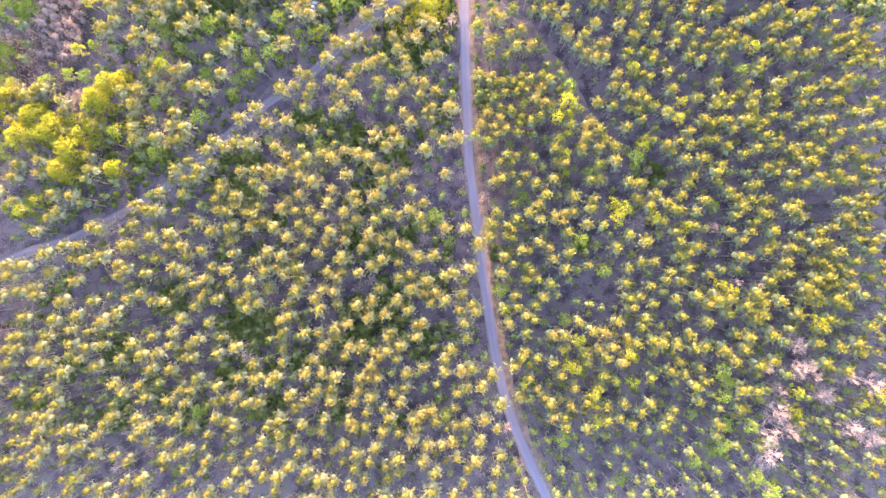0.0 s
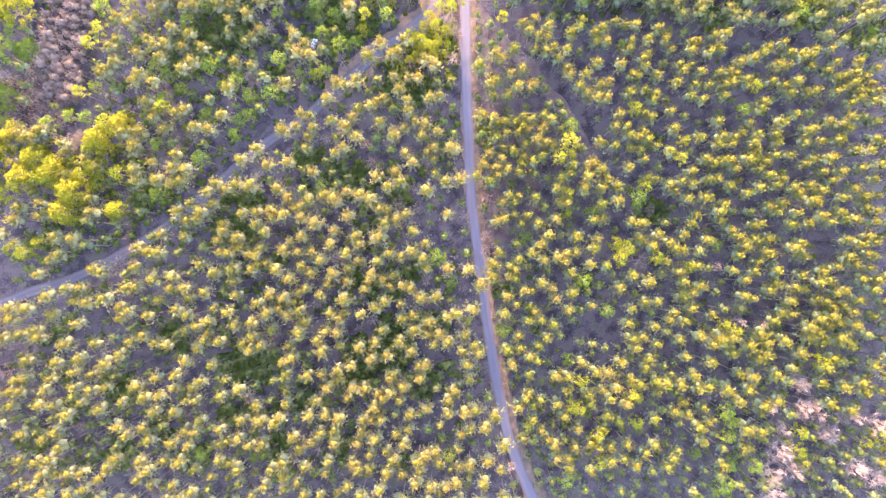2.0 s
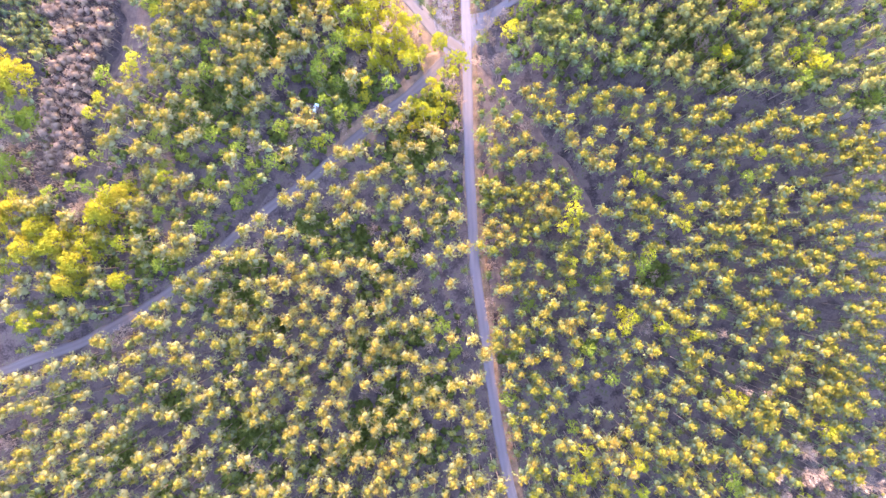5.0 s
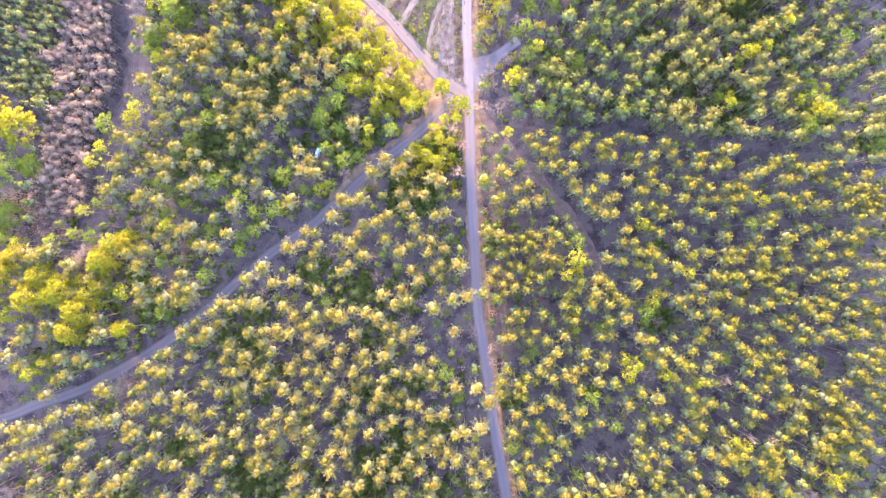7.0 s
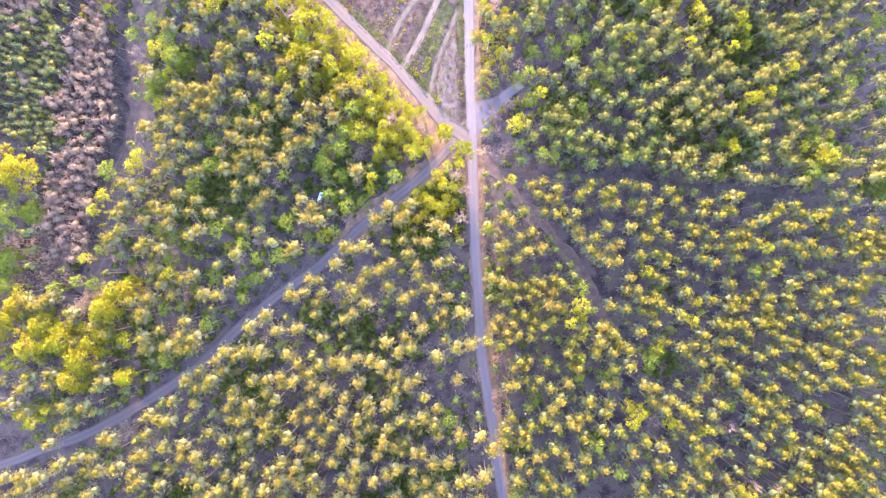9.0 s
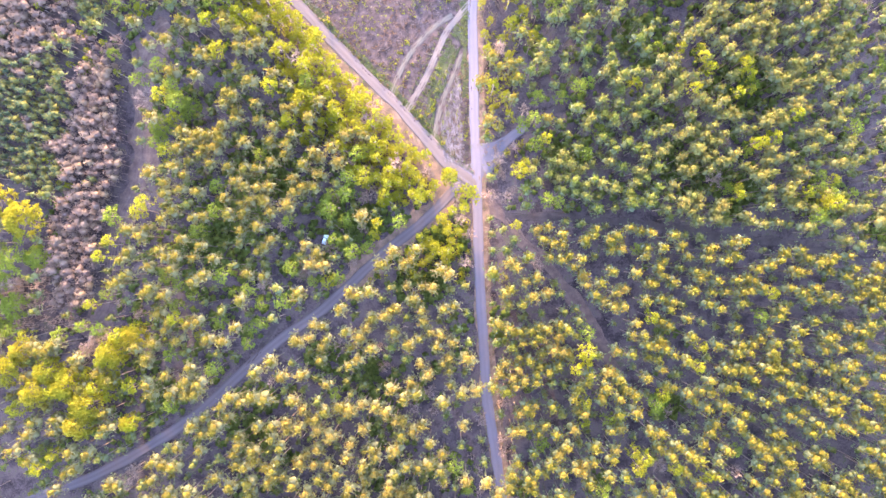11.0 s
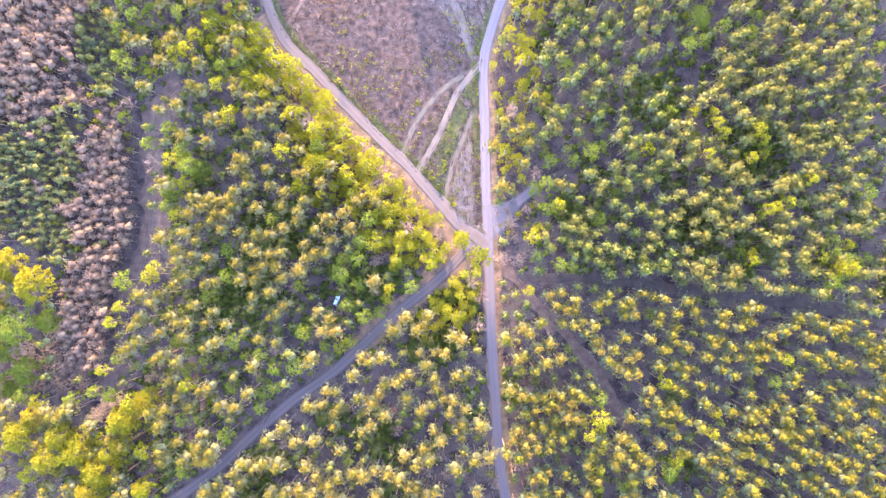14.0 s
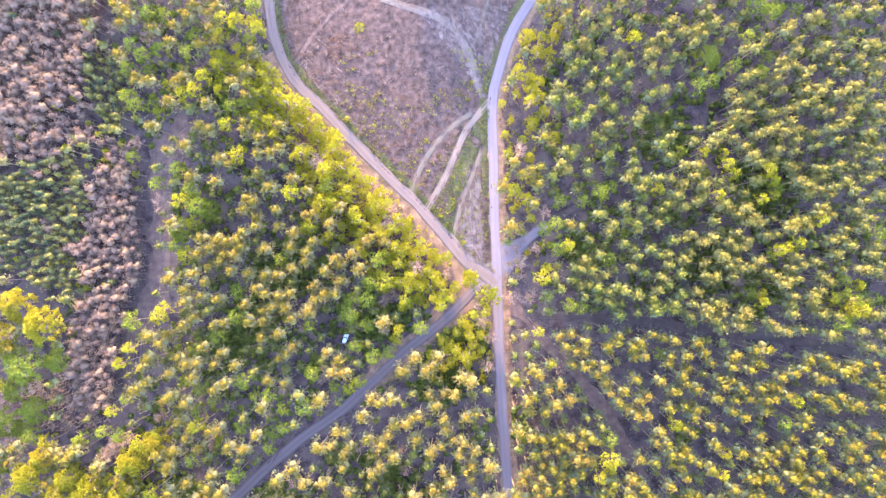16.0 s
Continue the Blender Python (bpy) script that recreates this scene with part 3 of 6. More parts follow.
def clearing_sheet():
    """The felled area: a patch of uneven soil with low ridges of slash."""
    rng = np.random.RandomState(5)
    step = 1.25
    xs, ys = np.arange(-92, 60, step), np.arange(124, 290, step)
    keep, v = {}, []
    tri = []

    def corner(i, j):
        if (i, j) not in keep:
            x, y = xs[i] + rng.uniform(-0.35, 0.35), ys[j] + rng.uniform(-0.35, 0.35)
            ridge = 0.07 * math.sin(0.9 * (x * 0.8 + y * 0.6) + 1.5 * math.sin(y * 0.08))
            keep[i, j] = len(v)
            v.append((x, y, -0.015 + 0.4 * ridge + rng.uniform(-0.05, 0.03)))
        return keep[i, j]

    for i in range(len(xs) - 1):
        for j in range(len(ys) - 1):
            if inside(CLEARING, xs[i] + step / 2, ys[j] + step / 2):
                a, b, c, d = corner(i, j), corner(i + 1, j), corner(i + 1, j + 1), corner(i, j + 1)
                tri += [(a, b, c), (a, c, d)]
    t = np.array(tri)
    return np.array(v), t, np.zeros(len(t), int)


tagged(new("clearing", mesh_of("clearing", clearing_sheet(), [CLEAR])), "felled clearing of pinkish bare soil with slash", "clearing", kind="structure")


# ---- trees ----
room = Scatter()
rng = np.random.RandomState(11)
PINES = [pine(np.random.RandomState(100 + k), 20.5 + (k % 3), 2.4 + 0.12 * (k % 4), 8.0 + 0.7 * (k % 3), 6, 0.25, 4) for k in range(8)]
SLENDER = [pine(np.random.RandomState(200 + k), 20.5 + (k % 3), 2.05 + 0.1 * (k % 4), 8.5 + 0.7 * (k % 3), 5, 0.2, 4) for k in range(8)]
LESSER = [pine(np.random.RandomState(250 + k), 16 + (k % 3), 1.8 + 0.15 * (k % 3), 6.5, 3, 0.2, 3) for k in range(5)]
LEAFY = [broadleaf(np.random.RandomState(300 + k), 15 + k, 3.0 + 0.2 * k, 7.5, 20, 8, 3, 0.5) for k in range(4)]
BIRCHES = [broadleaf(np.random.RandomState(320 + k), 15 + k, 2.1 + 0.15 * k, 12.0, 20, 8, 3, 0.46, 0.12) for k in range(4)]
BROAD = [broadleaf(np.random.RandomState(340 + k), 16 + k, 4.8 + 0.4 * k, 8.5, 56, 16, 3, 0.5) for k in range(3)]
BARES = [bare_tree(np.random.RandomState(400 + k), 14 + k, 2.9 + 0.2 * k, 12, 4, 5) for k in range(4)]
YOUNG = [conifer_young(np.random.RandomState(500 + k), 10 + 0.5 * k, 1.55, 7, 6, 3, 0.55, 0.40, 0.45, 0.7) for k in range(5)]
LARCHES = [conifer_young(np.random.RandomState(520 + k), 10.5 + 0.5 * k, 1.95, 7, 6, 3, 0.62, 0.32, 0.45, 0.6) for k in range(5)]

KINDS = {
    "pine_tree": (PINES, BARK, NEEDLES, "pine"),
    "slender_pine": (SLENDER, BARK, NEEDLES_RIGHT, "pine"),
    "crowded_pine": (SLENDER, BARK, NEEDLES_RIGHT, "pine"),
    "lesser_pine": (LESSER, BARK, NEEDLES_RIGHT, "pine"),
    "fresh_tree": (LEAFY, BARK, FRESH, "tree"),
    "birch_tree": (BIRCHES, BIRCH, FRESH, "birch"),
    "green_tree": (LEAFY, BARK, GREEN, "tree"),
    "broad_tree": (BROAD, BARK, GOLDEN, "tree"),
    "broad_green_tree": (BROAD, BARK, GREEN, "tree"),
    "young_pine": (YOUNG, BARK, NEEDLES_YOUNG, "young pine"),
    "larch": (LARCHES, PALE, LARCH, "larch"),
}
LABELS = {
    "pine_tree": "tall Scots pine with a rounded sunlit crown on a bare trunk",
    "slender_pine": "slender tall pine with a small yellow-green crown",
    "crowded_pine": "tall green-crowned pine in a dense shaded stand",
    "lesser_pine": "small overtopped pine in the shade of taller crowns",
    "fresh_tree": "leafy tree in fresh yellow-green spring foliage",
    "birch_tree": "slim birch with bright yellow-green young leaves",
    "green_tree": "leafy tree with green spring foliage among pines",
    "broad_tree": "broad leafy tree with bright yellow spring crown",
    "broad_green_tree": "broad leafy tree with a fresh green crown",
    "young_pine": "young blue-green pine in a dense planting",
    "larch": "young leafless larch with pinkish budding twigs",
    "bare_tree": "leafless tree with pale pinkish branching twigs",
}
LIT_SHOOT_OF = {"slender_pine": LIT_SHOOTS_EAST, "crowded_pine": LIT_SHOOTS_GREEN, "lesser_pine": LIT_SHOOTS_GREEN}
meshes = {}
for kind, (shapes, bark, leaf, _) in KINDS.items():
    meshes[kind] = [(mesh_of("trunk", wood, [bark]), mesh_of("crown", crown, [leaf, LIT_SHOOT_OF.get(kind, LIT_SHOOTS)])) for wood, crown in shapes]
meshes["bare_tree"] = [(mesh_of("bare_tree", s, [PALE]), None) for s in BARES]


def tree(kind, k, x, y, s, hs, turn, group=""):
    """One tree as a thing of its own: a trunk and a crown under an empty at its foot."""
    wood, crown = meshes[kind][k % len(meshes[kind])]
    category = "bare tree" if crown is None else KINDS[kind][3]
    m = Matrix.Translation((x, y, -0.25)) @ Matrix.Rotation(turn, 4, "Z") @ Matrix.Diagonal((s, s, hs, 1))
    top = new(kind, wood if crown is None else None)
    top.matrix_world = m
    tagged(top, LABELS[kind], category, group)
    if crown is not None:
        part("trunk", wood, top)
        part("crown", crown, top)
    return top


planned = []  # kind, x, y, size, height factor


def plant(kind, x, y, r, s, hs=None):
    room.add(x, y, r)
    planned.append((kind, x, y, s, s if hs is None else hs))


# pines by plot and crown size: x, y
PLOTS = (
    (1.1, [(-85.4, 117.1), (-85.4, 111.8), (-77.4, 100.9), (-80.1, 98.4), (-61.7, 101.2), (-78.5, 89.5), (-42.9, 81.4), (-30.7, 75.5), (-24.4, 84.9), (-18.1, 84.3), (-14.6, 83.7), (-7.1, 77.3), (-28.6, 76.5), (-19.2, 75.4), (-23.3, 94.3), (-20.7, 98.4)]),
    (1.5, [(-11.8, 90.3), (-8.7, 88.8)]),
    (1.9, [(-77.9, 119.1), (-79.5, 108.5), (-86.0, 107.4), (-74.2, 103.3), (-57.5, 98.4), (-60.0, 93.8), (-56.3, 93.8), (-41.2, 111.0), (-84.4, 90.4), (-65.4, 83.0), (-46.4, 82.7), (-38.4, 83.0), (-50.2, 76.4), (-29.1, 97.5), (-25.8, 92.9), (-22.3, 79.6), (-11.3, 76.3), (-87.0, 80.5)]),
    (2.45, [(-69.0, 116.1), (-33.8, 92.4)]),
    (1.1, [(-55.9, 70.6), (-61.2, 66.1), (-54.9, 65.4), (-57.0, 62.3), (-46.1, 62.5), (-39.8, 69.4), (-19.7, 64.9), (-16.2, 68.0), (-12.1, 55.4), (-9.0, 53.3), (-19.8, 55.5), (-57.1, 57.6), (-87.7, 42.7), (-62.4, 35.1), (-9.0, 48.1)]),
    (1.5, [(-59.5, 70.3), (-12.0, 66.3), (-14.5, 62.1), (-7.9, 63.7), (-9.4, 57.9), (-46.6, 56.3), (-42.8, 58.3), (-54.6, 48.6), (-63.9, 39.7), (-42.0, 41.6), (-59.3, 36.1), (-70.8, 35.2), (-70.9, 31.6), (-30.4, 34.8), (-26.8, 34.3), (-20.6, 33.0), (-76.1, 29.0)]),
    (1.9, [(-76.0, 58.3), (-82.0, 53.7), (-71.8, 51.5), (-64.5, 52.3), (-48.2, 68.4), (-38.1, 62.0), (-37.7, 72.9), (-32.8, 73.5), (-18.2, 71.2), (-17.3, 51.7), (-30.9, 46.9), (-24.2, 48.3), (-26.8, 43.1), (-22.2, 44.7), (-83.5, 44.7), (-68.1, 42.5), (-37.2, 40.1), (-33.1, 38.6), (-56.1, 38.2), (-75.7, 34.2), (-82.0, 33.2), (-65.6, 32.6), (-58.9, 31.9), (-41.7, 32.4), (-27.9, 29.6), (-23.7, 30.6)]),
    (2.45, [(-66.5, 64.5), (-42.3, 66.7), (-29.7, 68.2), (-24.5, 62.9), (-12.2, 41.3), (-78.2, 44.1), (-50.4, 39.6), (-46.7, 38.7), (-54.1, 29.8)]),
    (1.1, [(-63.5, 23.0), (-74.1, 20.6), (-37.4, 21.7), (-41.6, 7.9), (-33.3, 7.8), (-24.5, 9.8), (-12.4, 21.7), (-21.8, 17.1), (-21.4, 6.1), (-26.0, 5.3), (-57.3, 5.3), (-60.1, 3.8), (-21.9, -0.2), (-59.5, -2.4), (-44.8, -6.0), (-42.7, -3.6), (-63.7, -15.9), (-11.6, -12.0)]),
    (1.5, [(-73.0, 26.4), (-46.7, 26.6), (-60.4, 18.4), (-55.2, 19.4), (-75.8, 17.5), (-86.7, 18.6), (-82.9, 21.1), (-75.1, 14.3), (-72.4, 14.3), (-85.1, 8.1), (-83.6, 2.5), (-48.9, 7.3), (-38.8, 24.9), (-30.5, 15.0), (-25.9, 18.1), (-41.0, 12.4), (-12.0, 12.8), (-17.5, 26.4), (-18.7, 5.2), (-35.4, 4.7), (-27.7, 0.5), (-68.3, -2.8), (-86.8, -3.7), (-50.1, -10.8), (-37.5, -4.2), (-45.9, -11.4), (-17.3, -5.1), (-28.2, -10.5), (-7.5, -12.0), (-75.2, -15.9), (-53.2, -14.5), (-44.9, -15.6), (-31.3, -14.6), (-9.6, -16.1), (-37.6, -16.4)]),
    (1.9, [(-58.9, 24.2), (-48.9, 21.4), (-78.9, 17.5), (-78.3, 12.7), (-68.8, 12.2), (-59.4, 13.2), (-55.6, 11.1), (-47.2, 11.0), (-42.2, 18.2), (-37.4, 15.1), (-32.2, 10.3), (-28.1, 8.2), (-17.6, 19.1), (-13.4, 16.6), (-14.6, 1.5), (-8.4, 2.0), (-63.6, 9.0), (-71.0, 3.3), (-75.2, 0.2), (-65.3, 1.8), (-52.1, 2.3), (-31.3, -2.2), (-72.0, -3.8), (-64.7, -4.5), (-77.7, -6.9), (-84.7, -9.2), (-71.0, -10.1), (-57.4, -7.2), (-48.4, -4.1), (-21.5, -5.7), (-77.3, -12.7), (-81.5, -15.8), (-22.0, -14.6)]),
    (2.45, [(-84.2, 24.4), (-65.6, 19.5), (-52.7, 15.8), (-85.7, 12.3), (-30.0, 24.4), (-43.1, 1.2), (-60.5, -11.8), (-17.8, -10.3), (-11.6, -7.2)]),
    (1.1, [(-65.8, -22.1), (-65.9, -28.3), (-30.8, -34.0), (-41.3, -36.0), (-19.1, -47.0), (-27.5, -54.6), (-33.7, -55.8), (-88.0, -52.1), (-87.9, -28.3)]),
    (1.5, [(-26.6, -19.6), (-17.9, -18.2), (-15.8, -23.9), (-12.7, -23.7), (-40.8, -23.7), (-64.8, -26.3), (-56.4, -27.3), (-51.6, -26.7), (-65.5, -33.1), (-26.2, -27.8), (-24.2, -26.8), (-14.8, -28.5), (-25.7, -33.2), (-28.8, -35.7), (-22.8, -36.7), (-32.6, -43.5), (-29.5, -43.3), (-18.7, -41.8), (-67.0, -42.8), (-46.5, -47.0), (-82.7, -50.5), (-78.5, -53.2), (-54.5, -51.7), (-37.8, -52.1), (-49.7, -58.7), (-86.5, -60.0), (-70.6, -61.4), (-58.1, -60.8), (-37.9, -61.8), (-33.7, -61.8), (-15.1, -62.0)]),
    (1.9, [(-79.0, -17.9), (-62.7, -21.1), (-51.2, -18.6), (-33.5, -21.6), (-44.9, -24.9), (-45.4, -28.8), (-49.6, -31.5), (-35.0, -31.5), (-21.1, -31.5), (-53.8, -36.6), (-65.3, -38.1), (-76.4, -38.3), (-31.5, -38.7), (-11.8, -39.8), (-55.9, -41.8), (-50.3, -42.4), (-45.0, -42.4), (-36.1, -43.3), (-80.6, -43.8), (-69.1, -44.9), (-36.1, -47.6), (-51.7, -48.4), (-62.2, -49.6), (-73.3, -52.1), (-47.2, -51.7), (-31.6, -50.5), (-23.3, -49.0), (-21.2, -52.1), (-60.1, -54.6), (-25.4, -58.3), (-12.6, -57.3), (-9.9, -55.2), (-66.0, -58.3), (-39.9, -59.3), (-83.2, -61.4), (-8.3, -60.3)]),
    (2.45, [(-83.1, -31.8), (-39.2, -31.9), (-75.3, -44.5), (-16.1, -58.3)]),
    (1.1, [(28.5, 105.3), (26.8, 100.8), (34.0, 99.0), (13.0, 77.0), (46.0, 104.2), (45.4, 101.9), (36.0, 94.8), (58.4, 104.4), (63.0, 114.3), (72.2, 111.5), (73.3, 115.6), (61.9, 103.3), (64.2, 96.6), (70.9, 91.7), (67.1, 83.1), (73.8, 77.2), (69.4, 86.6), (28.8, 94.1), (37.0, 90.2), (41.4, 83.9)]),
    (1.5, [(24.7, 104.6), (29.8, 99.3), (34.0, 102.7), (16.3, 90.5), (14.5, 82.6), (40.1, 93.3), (45.1, 80.1), (51.2, 75.4), (54.9, 75.4), (51.5, 99.7), (53.6, 101.0), (51.9, 96.8), (55.6, 96.8), (51.8, 88.9), (66.0, 102.2), (63.8, 93.9), (70.0, 96.9), (68.5, 89.7), (64.7, 83.9), (52.9, 80.6), (56.4, 81.6), (71.7, 74.1)]),
    (1.9, [(20.5, 94.2), (14.2, 92.6), (19.3, 85.2), (23.5, 86.6), (12.0, 81.2), (22.4, 80.0), (27.6, 80.3), (18.2, 76.9), (42.5, 116.8), (47.1, 111.5), (42.3, 99.5), (32.9, 93.4), (47.2, 84.2), (48.2, 77.5), (58.9, 114.8), (66.1, 115.7), (74.2, 101.0), (60.6, 87.7), (73.9, 84.4), (63.6, 77.3), (69.3, 78.3)]),
    (2.45, [(8.0, 88.6), (41.1, 87.6)]),
    (1.1, [(17.1, 66.5), (24.3, 68.9), (23.9, 65.4), (25.9, 63.7), (17.7, 62.8), (22.2, 62.9), (17.0, 57.2), (23.1, 50.9), (14.2, 49.9), (14.8, 46.8), (40.5, 36.2), (22.4, 39.5), (15.7, 36.8), (20.3, 36.8), (26.0, 32.2), (20.4, 32.2), (23.5, 29.1), (49.6, 29.9), (70.3, 46.2), (73.4, 45.1), (59.4, 69.1), (62.4, 64.5), (68.5, 63.2), (66.4, 60.7), (64.3, 56.6), (67.4, 55.5), (68.4, 52.4), (73.1, 57.5), (68.6, 70.0)]),
    (1.5, [(13.0, 68.7), (14.0, 66.6), (27.4, 67.8), (31.6, 69.4), (25.3, 59.1), (32.5, 59.1), (35.6, 57.4), (20.5, 56.5), (24.2, 54.0), (27.7, 52.5), (17.9, 48.8), (23.1, 47.8), (6.5, 46.9), (41.6, 47.5), (37.4, 37.2), (18.3, 39.5), (13.6, 30.2), (16.7, 30.8), (29.1, 28.6), (62.8, 49.4), (58.2, 57.7), (58.3, 64.9), (62.9, 61.2), (70.5, 59.6), (71.6, 68.3), (-5.0, 32.5)]),
    (1.9, [(8.8, 69.8), (20.6, 66.9), (34.7, 67.3), (14.3, 61.4), (28.8, 60.1), (11.8, 55.1), (16.3, 53.0), (31.4, 53.9), (10.1, 51.0), (11.7, 44.3), (42.1, 50.6), (52.9, 48.9), (55.0, 46.0), (52.9, 41.8), (36.4, 42.0), (28.6, 38.8), (36.3, 30.6), (52.8, 36.1), (53.7, 30.9), (64.0, 29.4), (68.0, 28.7), (53.1, 58.8), (0.3, 45.9), (-4.9, 44.9)]),
    (2.45, [(31.5, 64.3), (48.9, 51.0), (47.8, 46.4), (38.5, 45.9), (59.0, 42.2), (46.7, 41.3), (58.3, 37.0), (-2.7, 57.4)]),
    (1.1, [(18.6, 13.6), (20.6, 11.6), (20.6, 8.5), (21.8, 21.3), (39.2, 14.5), (26.7, 3.7), (21.1, -1.2), (25.6, -1.9), (49.2, -2.0)]),
    (1.5, [(3.5, 11.7), (18.6, 9.5), (21.7, 15.3), (15.6, 17.8), (31.0, 15.2), (39.8, 17.6), (43.3, 18.6), (51.0, 23.1), (48.4, 13.4), (54.1, 12.8), (33.9, 5.3), (27.7, -3.5), (-4.3, -6.2), (25.2, -6.6), (30.3, -7.0), (21.4, -13.2), (22.4, -17.3), (72.7, -0.1), (63.5, -3.1), (67.4, -13.4), (71.6, -9.3), (63.4, -13.3), (72.5, -16.0), (64.3, -17.0), (73.1, 24.5)]),
    (1.9, [(-4.1, 12.8), (13.4, 13.7), (26.9, 18.1), (33.1, 24.9), (36.1, 16.6), (41.2, 10.4), (30.3, 7.0), (23.7, 4.3), (18.5, 1.7), (35.9, 0.5), (40.0, -3.0), (16.4, -4.5), (5.0, -2.8), (-1.2, -3.8), (34.8, -8.7), (31.7, -13.2), (2.3, -12.5), (-4.4, -15.1), (5.9, -16.6), (17.3, -17.3), (29.6, -16.9), (63.7, 9.2), (68.7, -0.1), (62.4, -8.2), (66.9, 23.6), (72.0, 20.4)]),
    (2.45, [(7.2, 5.9), (12.4, 9.6), (31.1, 21.8), (43.4, 23.8), (49.5, 19.6), (41.7, 3.2), (59.5, 5.1), (69.8, 7.1)]),
    (1.1, [(-0.6, -55.2), (-0.7, -60.7), (28.5, -21.4), (24.3, -35.8), (26.7, -38.4), (50.6, -53.1), (47.5, -61.9)]),
    (1.5, [(2.8, -23.4), (3.1, -28.9), (-4.6, -36.7), (3.6, -47.0), (0.5, -49.7), (25.4, -20.4), (29.8, -35.8), (35.5, -37.4), (26.2, -43.3), (24.8, -46.0), (29.9, -47.6), (32.3, -50.1), (39.3, -27.2), (38.1, -41.9), (47.8, -37.8), (51.9, -32.7), (58.9, -44.0), (69.4, -21.5), (72.2, -33.8), (43.6, -46.6), (71.0, -52.1), (39.4, -57.6), (35.3, -57.6), (60.1, -57.8), (40.3, -61.3), (23.1, -50.1)]),
    (1.9, [(0.8, -18.8), (6.9, -18.9), (-4.6, -41.2), (1.6, -40.8), (5.7, -40.2), (9.1, -47.0), (10.3, -58.7), (3.5, -60.7), (19.3, -23.4), (25.8, -26.9), (25.3, -33.7), (21.1, -38.8), (34.3, -53.1), (35.6, -28.2), (40.3, -32.7), (44.9, -22.5), (49.6, -25.6), (59.2, -22.5), (57.0, -31.7), (54.9, -35.8), (61.6, -37.9), (68.3, -24.6), (63.2, -28.7), (66.2, -30.7), (71.3, -28.7), (71.1, -43.0), (52.7, -47.0), (48.0, -52.1), (55.7, -53.1), (61.4, -52.5), (67.9, -55.8), (42.5, -54.2), (54.6, -58.6), (64.8, -61.3)]),
    (2.45, [(-2.5, -33.6), (12.5, -42.9), (15.9, -53.1), (46.8, -33.7), (54.6, -26.6), (53.8, -41.9)]),
    (1.5, [(-162.3, 42.4), (-158.0, 32.9), (-139.8, 40.1), (-156.9, 38.1), (-103.5, 73.4), (-115.9, 53.5), (-106.8, 56.6), (-101.5, 37.6), (-94.1, 41.7), (-93.4, 37.5), (-98.3, 31.3), (-89.2, 30.1), (-149.5, 60.2), (-142.0, 54.9)]),
    (1.9, [(-160.2, 65.7), (-170.3, 53.1), (-166.6, 37.2), (-168.7, 31.9), (-148.4, 48.6), (-152.7, 44.4), (-147.3, 45.4), (-136.6, 52.7), (-137.7, 34.8), (-125.9, 64.2), (-120.6, 64.7), (-111.0, 66.1), (-114.2, 72.5), (-107.8, 72.4), (-100.4, 66.6), (-94.0, 65.2), (-89.7, 71.1), (-107.8, 51.3), (-102.5, 50.2), (-114.2, 46.1), (-104.6, 46.4), (-122.7, 50.4), (-121.7, 46.2), (-105.7, 34.5), (-102.5, 31.3), (-96.8, 34.4), (-91.3, 44.8), (-150.5, 57.1)]),
    (2.45, [(-167.8, 64.7), (-123.8, 57.8), (-107.8, 45.0)]),
    (1.1, [(-93.1, -2.2), (-110.0, -15.7), (-95.2, -11.6)]),
    (1.5, [(-167.6, 22.4), (-155.8, 16.6), (-159.4, 10.7), (-112.5, 25.5), (-120.6, 21.4), (-89.9, 19.0), (-148.3, 5.8), (-123.8, -3.1), (-117.4, -4.2), (-101.5, -4.3), (-101.5, 1.6), (-98.4, -8.9), (-94.2, -7.0), (-170.8, -1.4), (-128.1, -6.2), (-114.3, -14.7), (-96.3, -14.3), (-90.0, -14.8), (-103.7, -10.5), (-90.9, 22.8), (-103.6, 25.0), (-88.8, 27.0)]),
    (1.9, [(-152.6, 25.4), (-146.2, 24.3), (-151.5, 18.0), (-138.7, 12.7), (-135.5, 11.6), (-118.5, 18.8), (-122.7, 13.2), (-107.9, 9.8), (-108.9, 4.7), (-103.6, 5.5), (-97.3, 14.5), (-143.0, 6.4), (-155.8, 2.9), (-163.3, -1.9), (-146.2, 1.2), (-140.8, 0.1), (-125.9, 5.3), (-121.7, 6.3), (-129.1, -2.0), (-113.2, 0.6), (-105.4, -2.2), (-96.2, 3.6), (-166.5, -11.7), (-160.0, -10.3), (-159.0, -13.4), (-143.0, -7.8), (-137.6, -14.6), (-123.8, -14.6), (-119.6, -12.5)]),
    (2.45, [(-113.2, 18.4), (-115.3, 8.3), (-92.0, 10.7), (-133.4, 2.2), (-154.7, -4.6), (-169.3, -6.5), (-149.3, -15.6)]),
    (1.1, [(-153.6, -28.1), (-106.9, -31.8), (-102.2, -36.1), (-98.4, -36.1), (-141.9, -36.9)]),
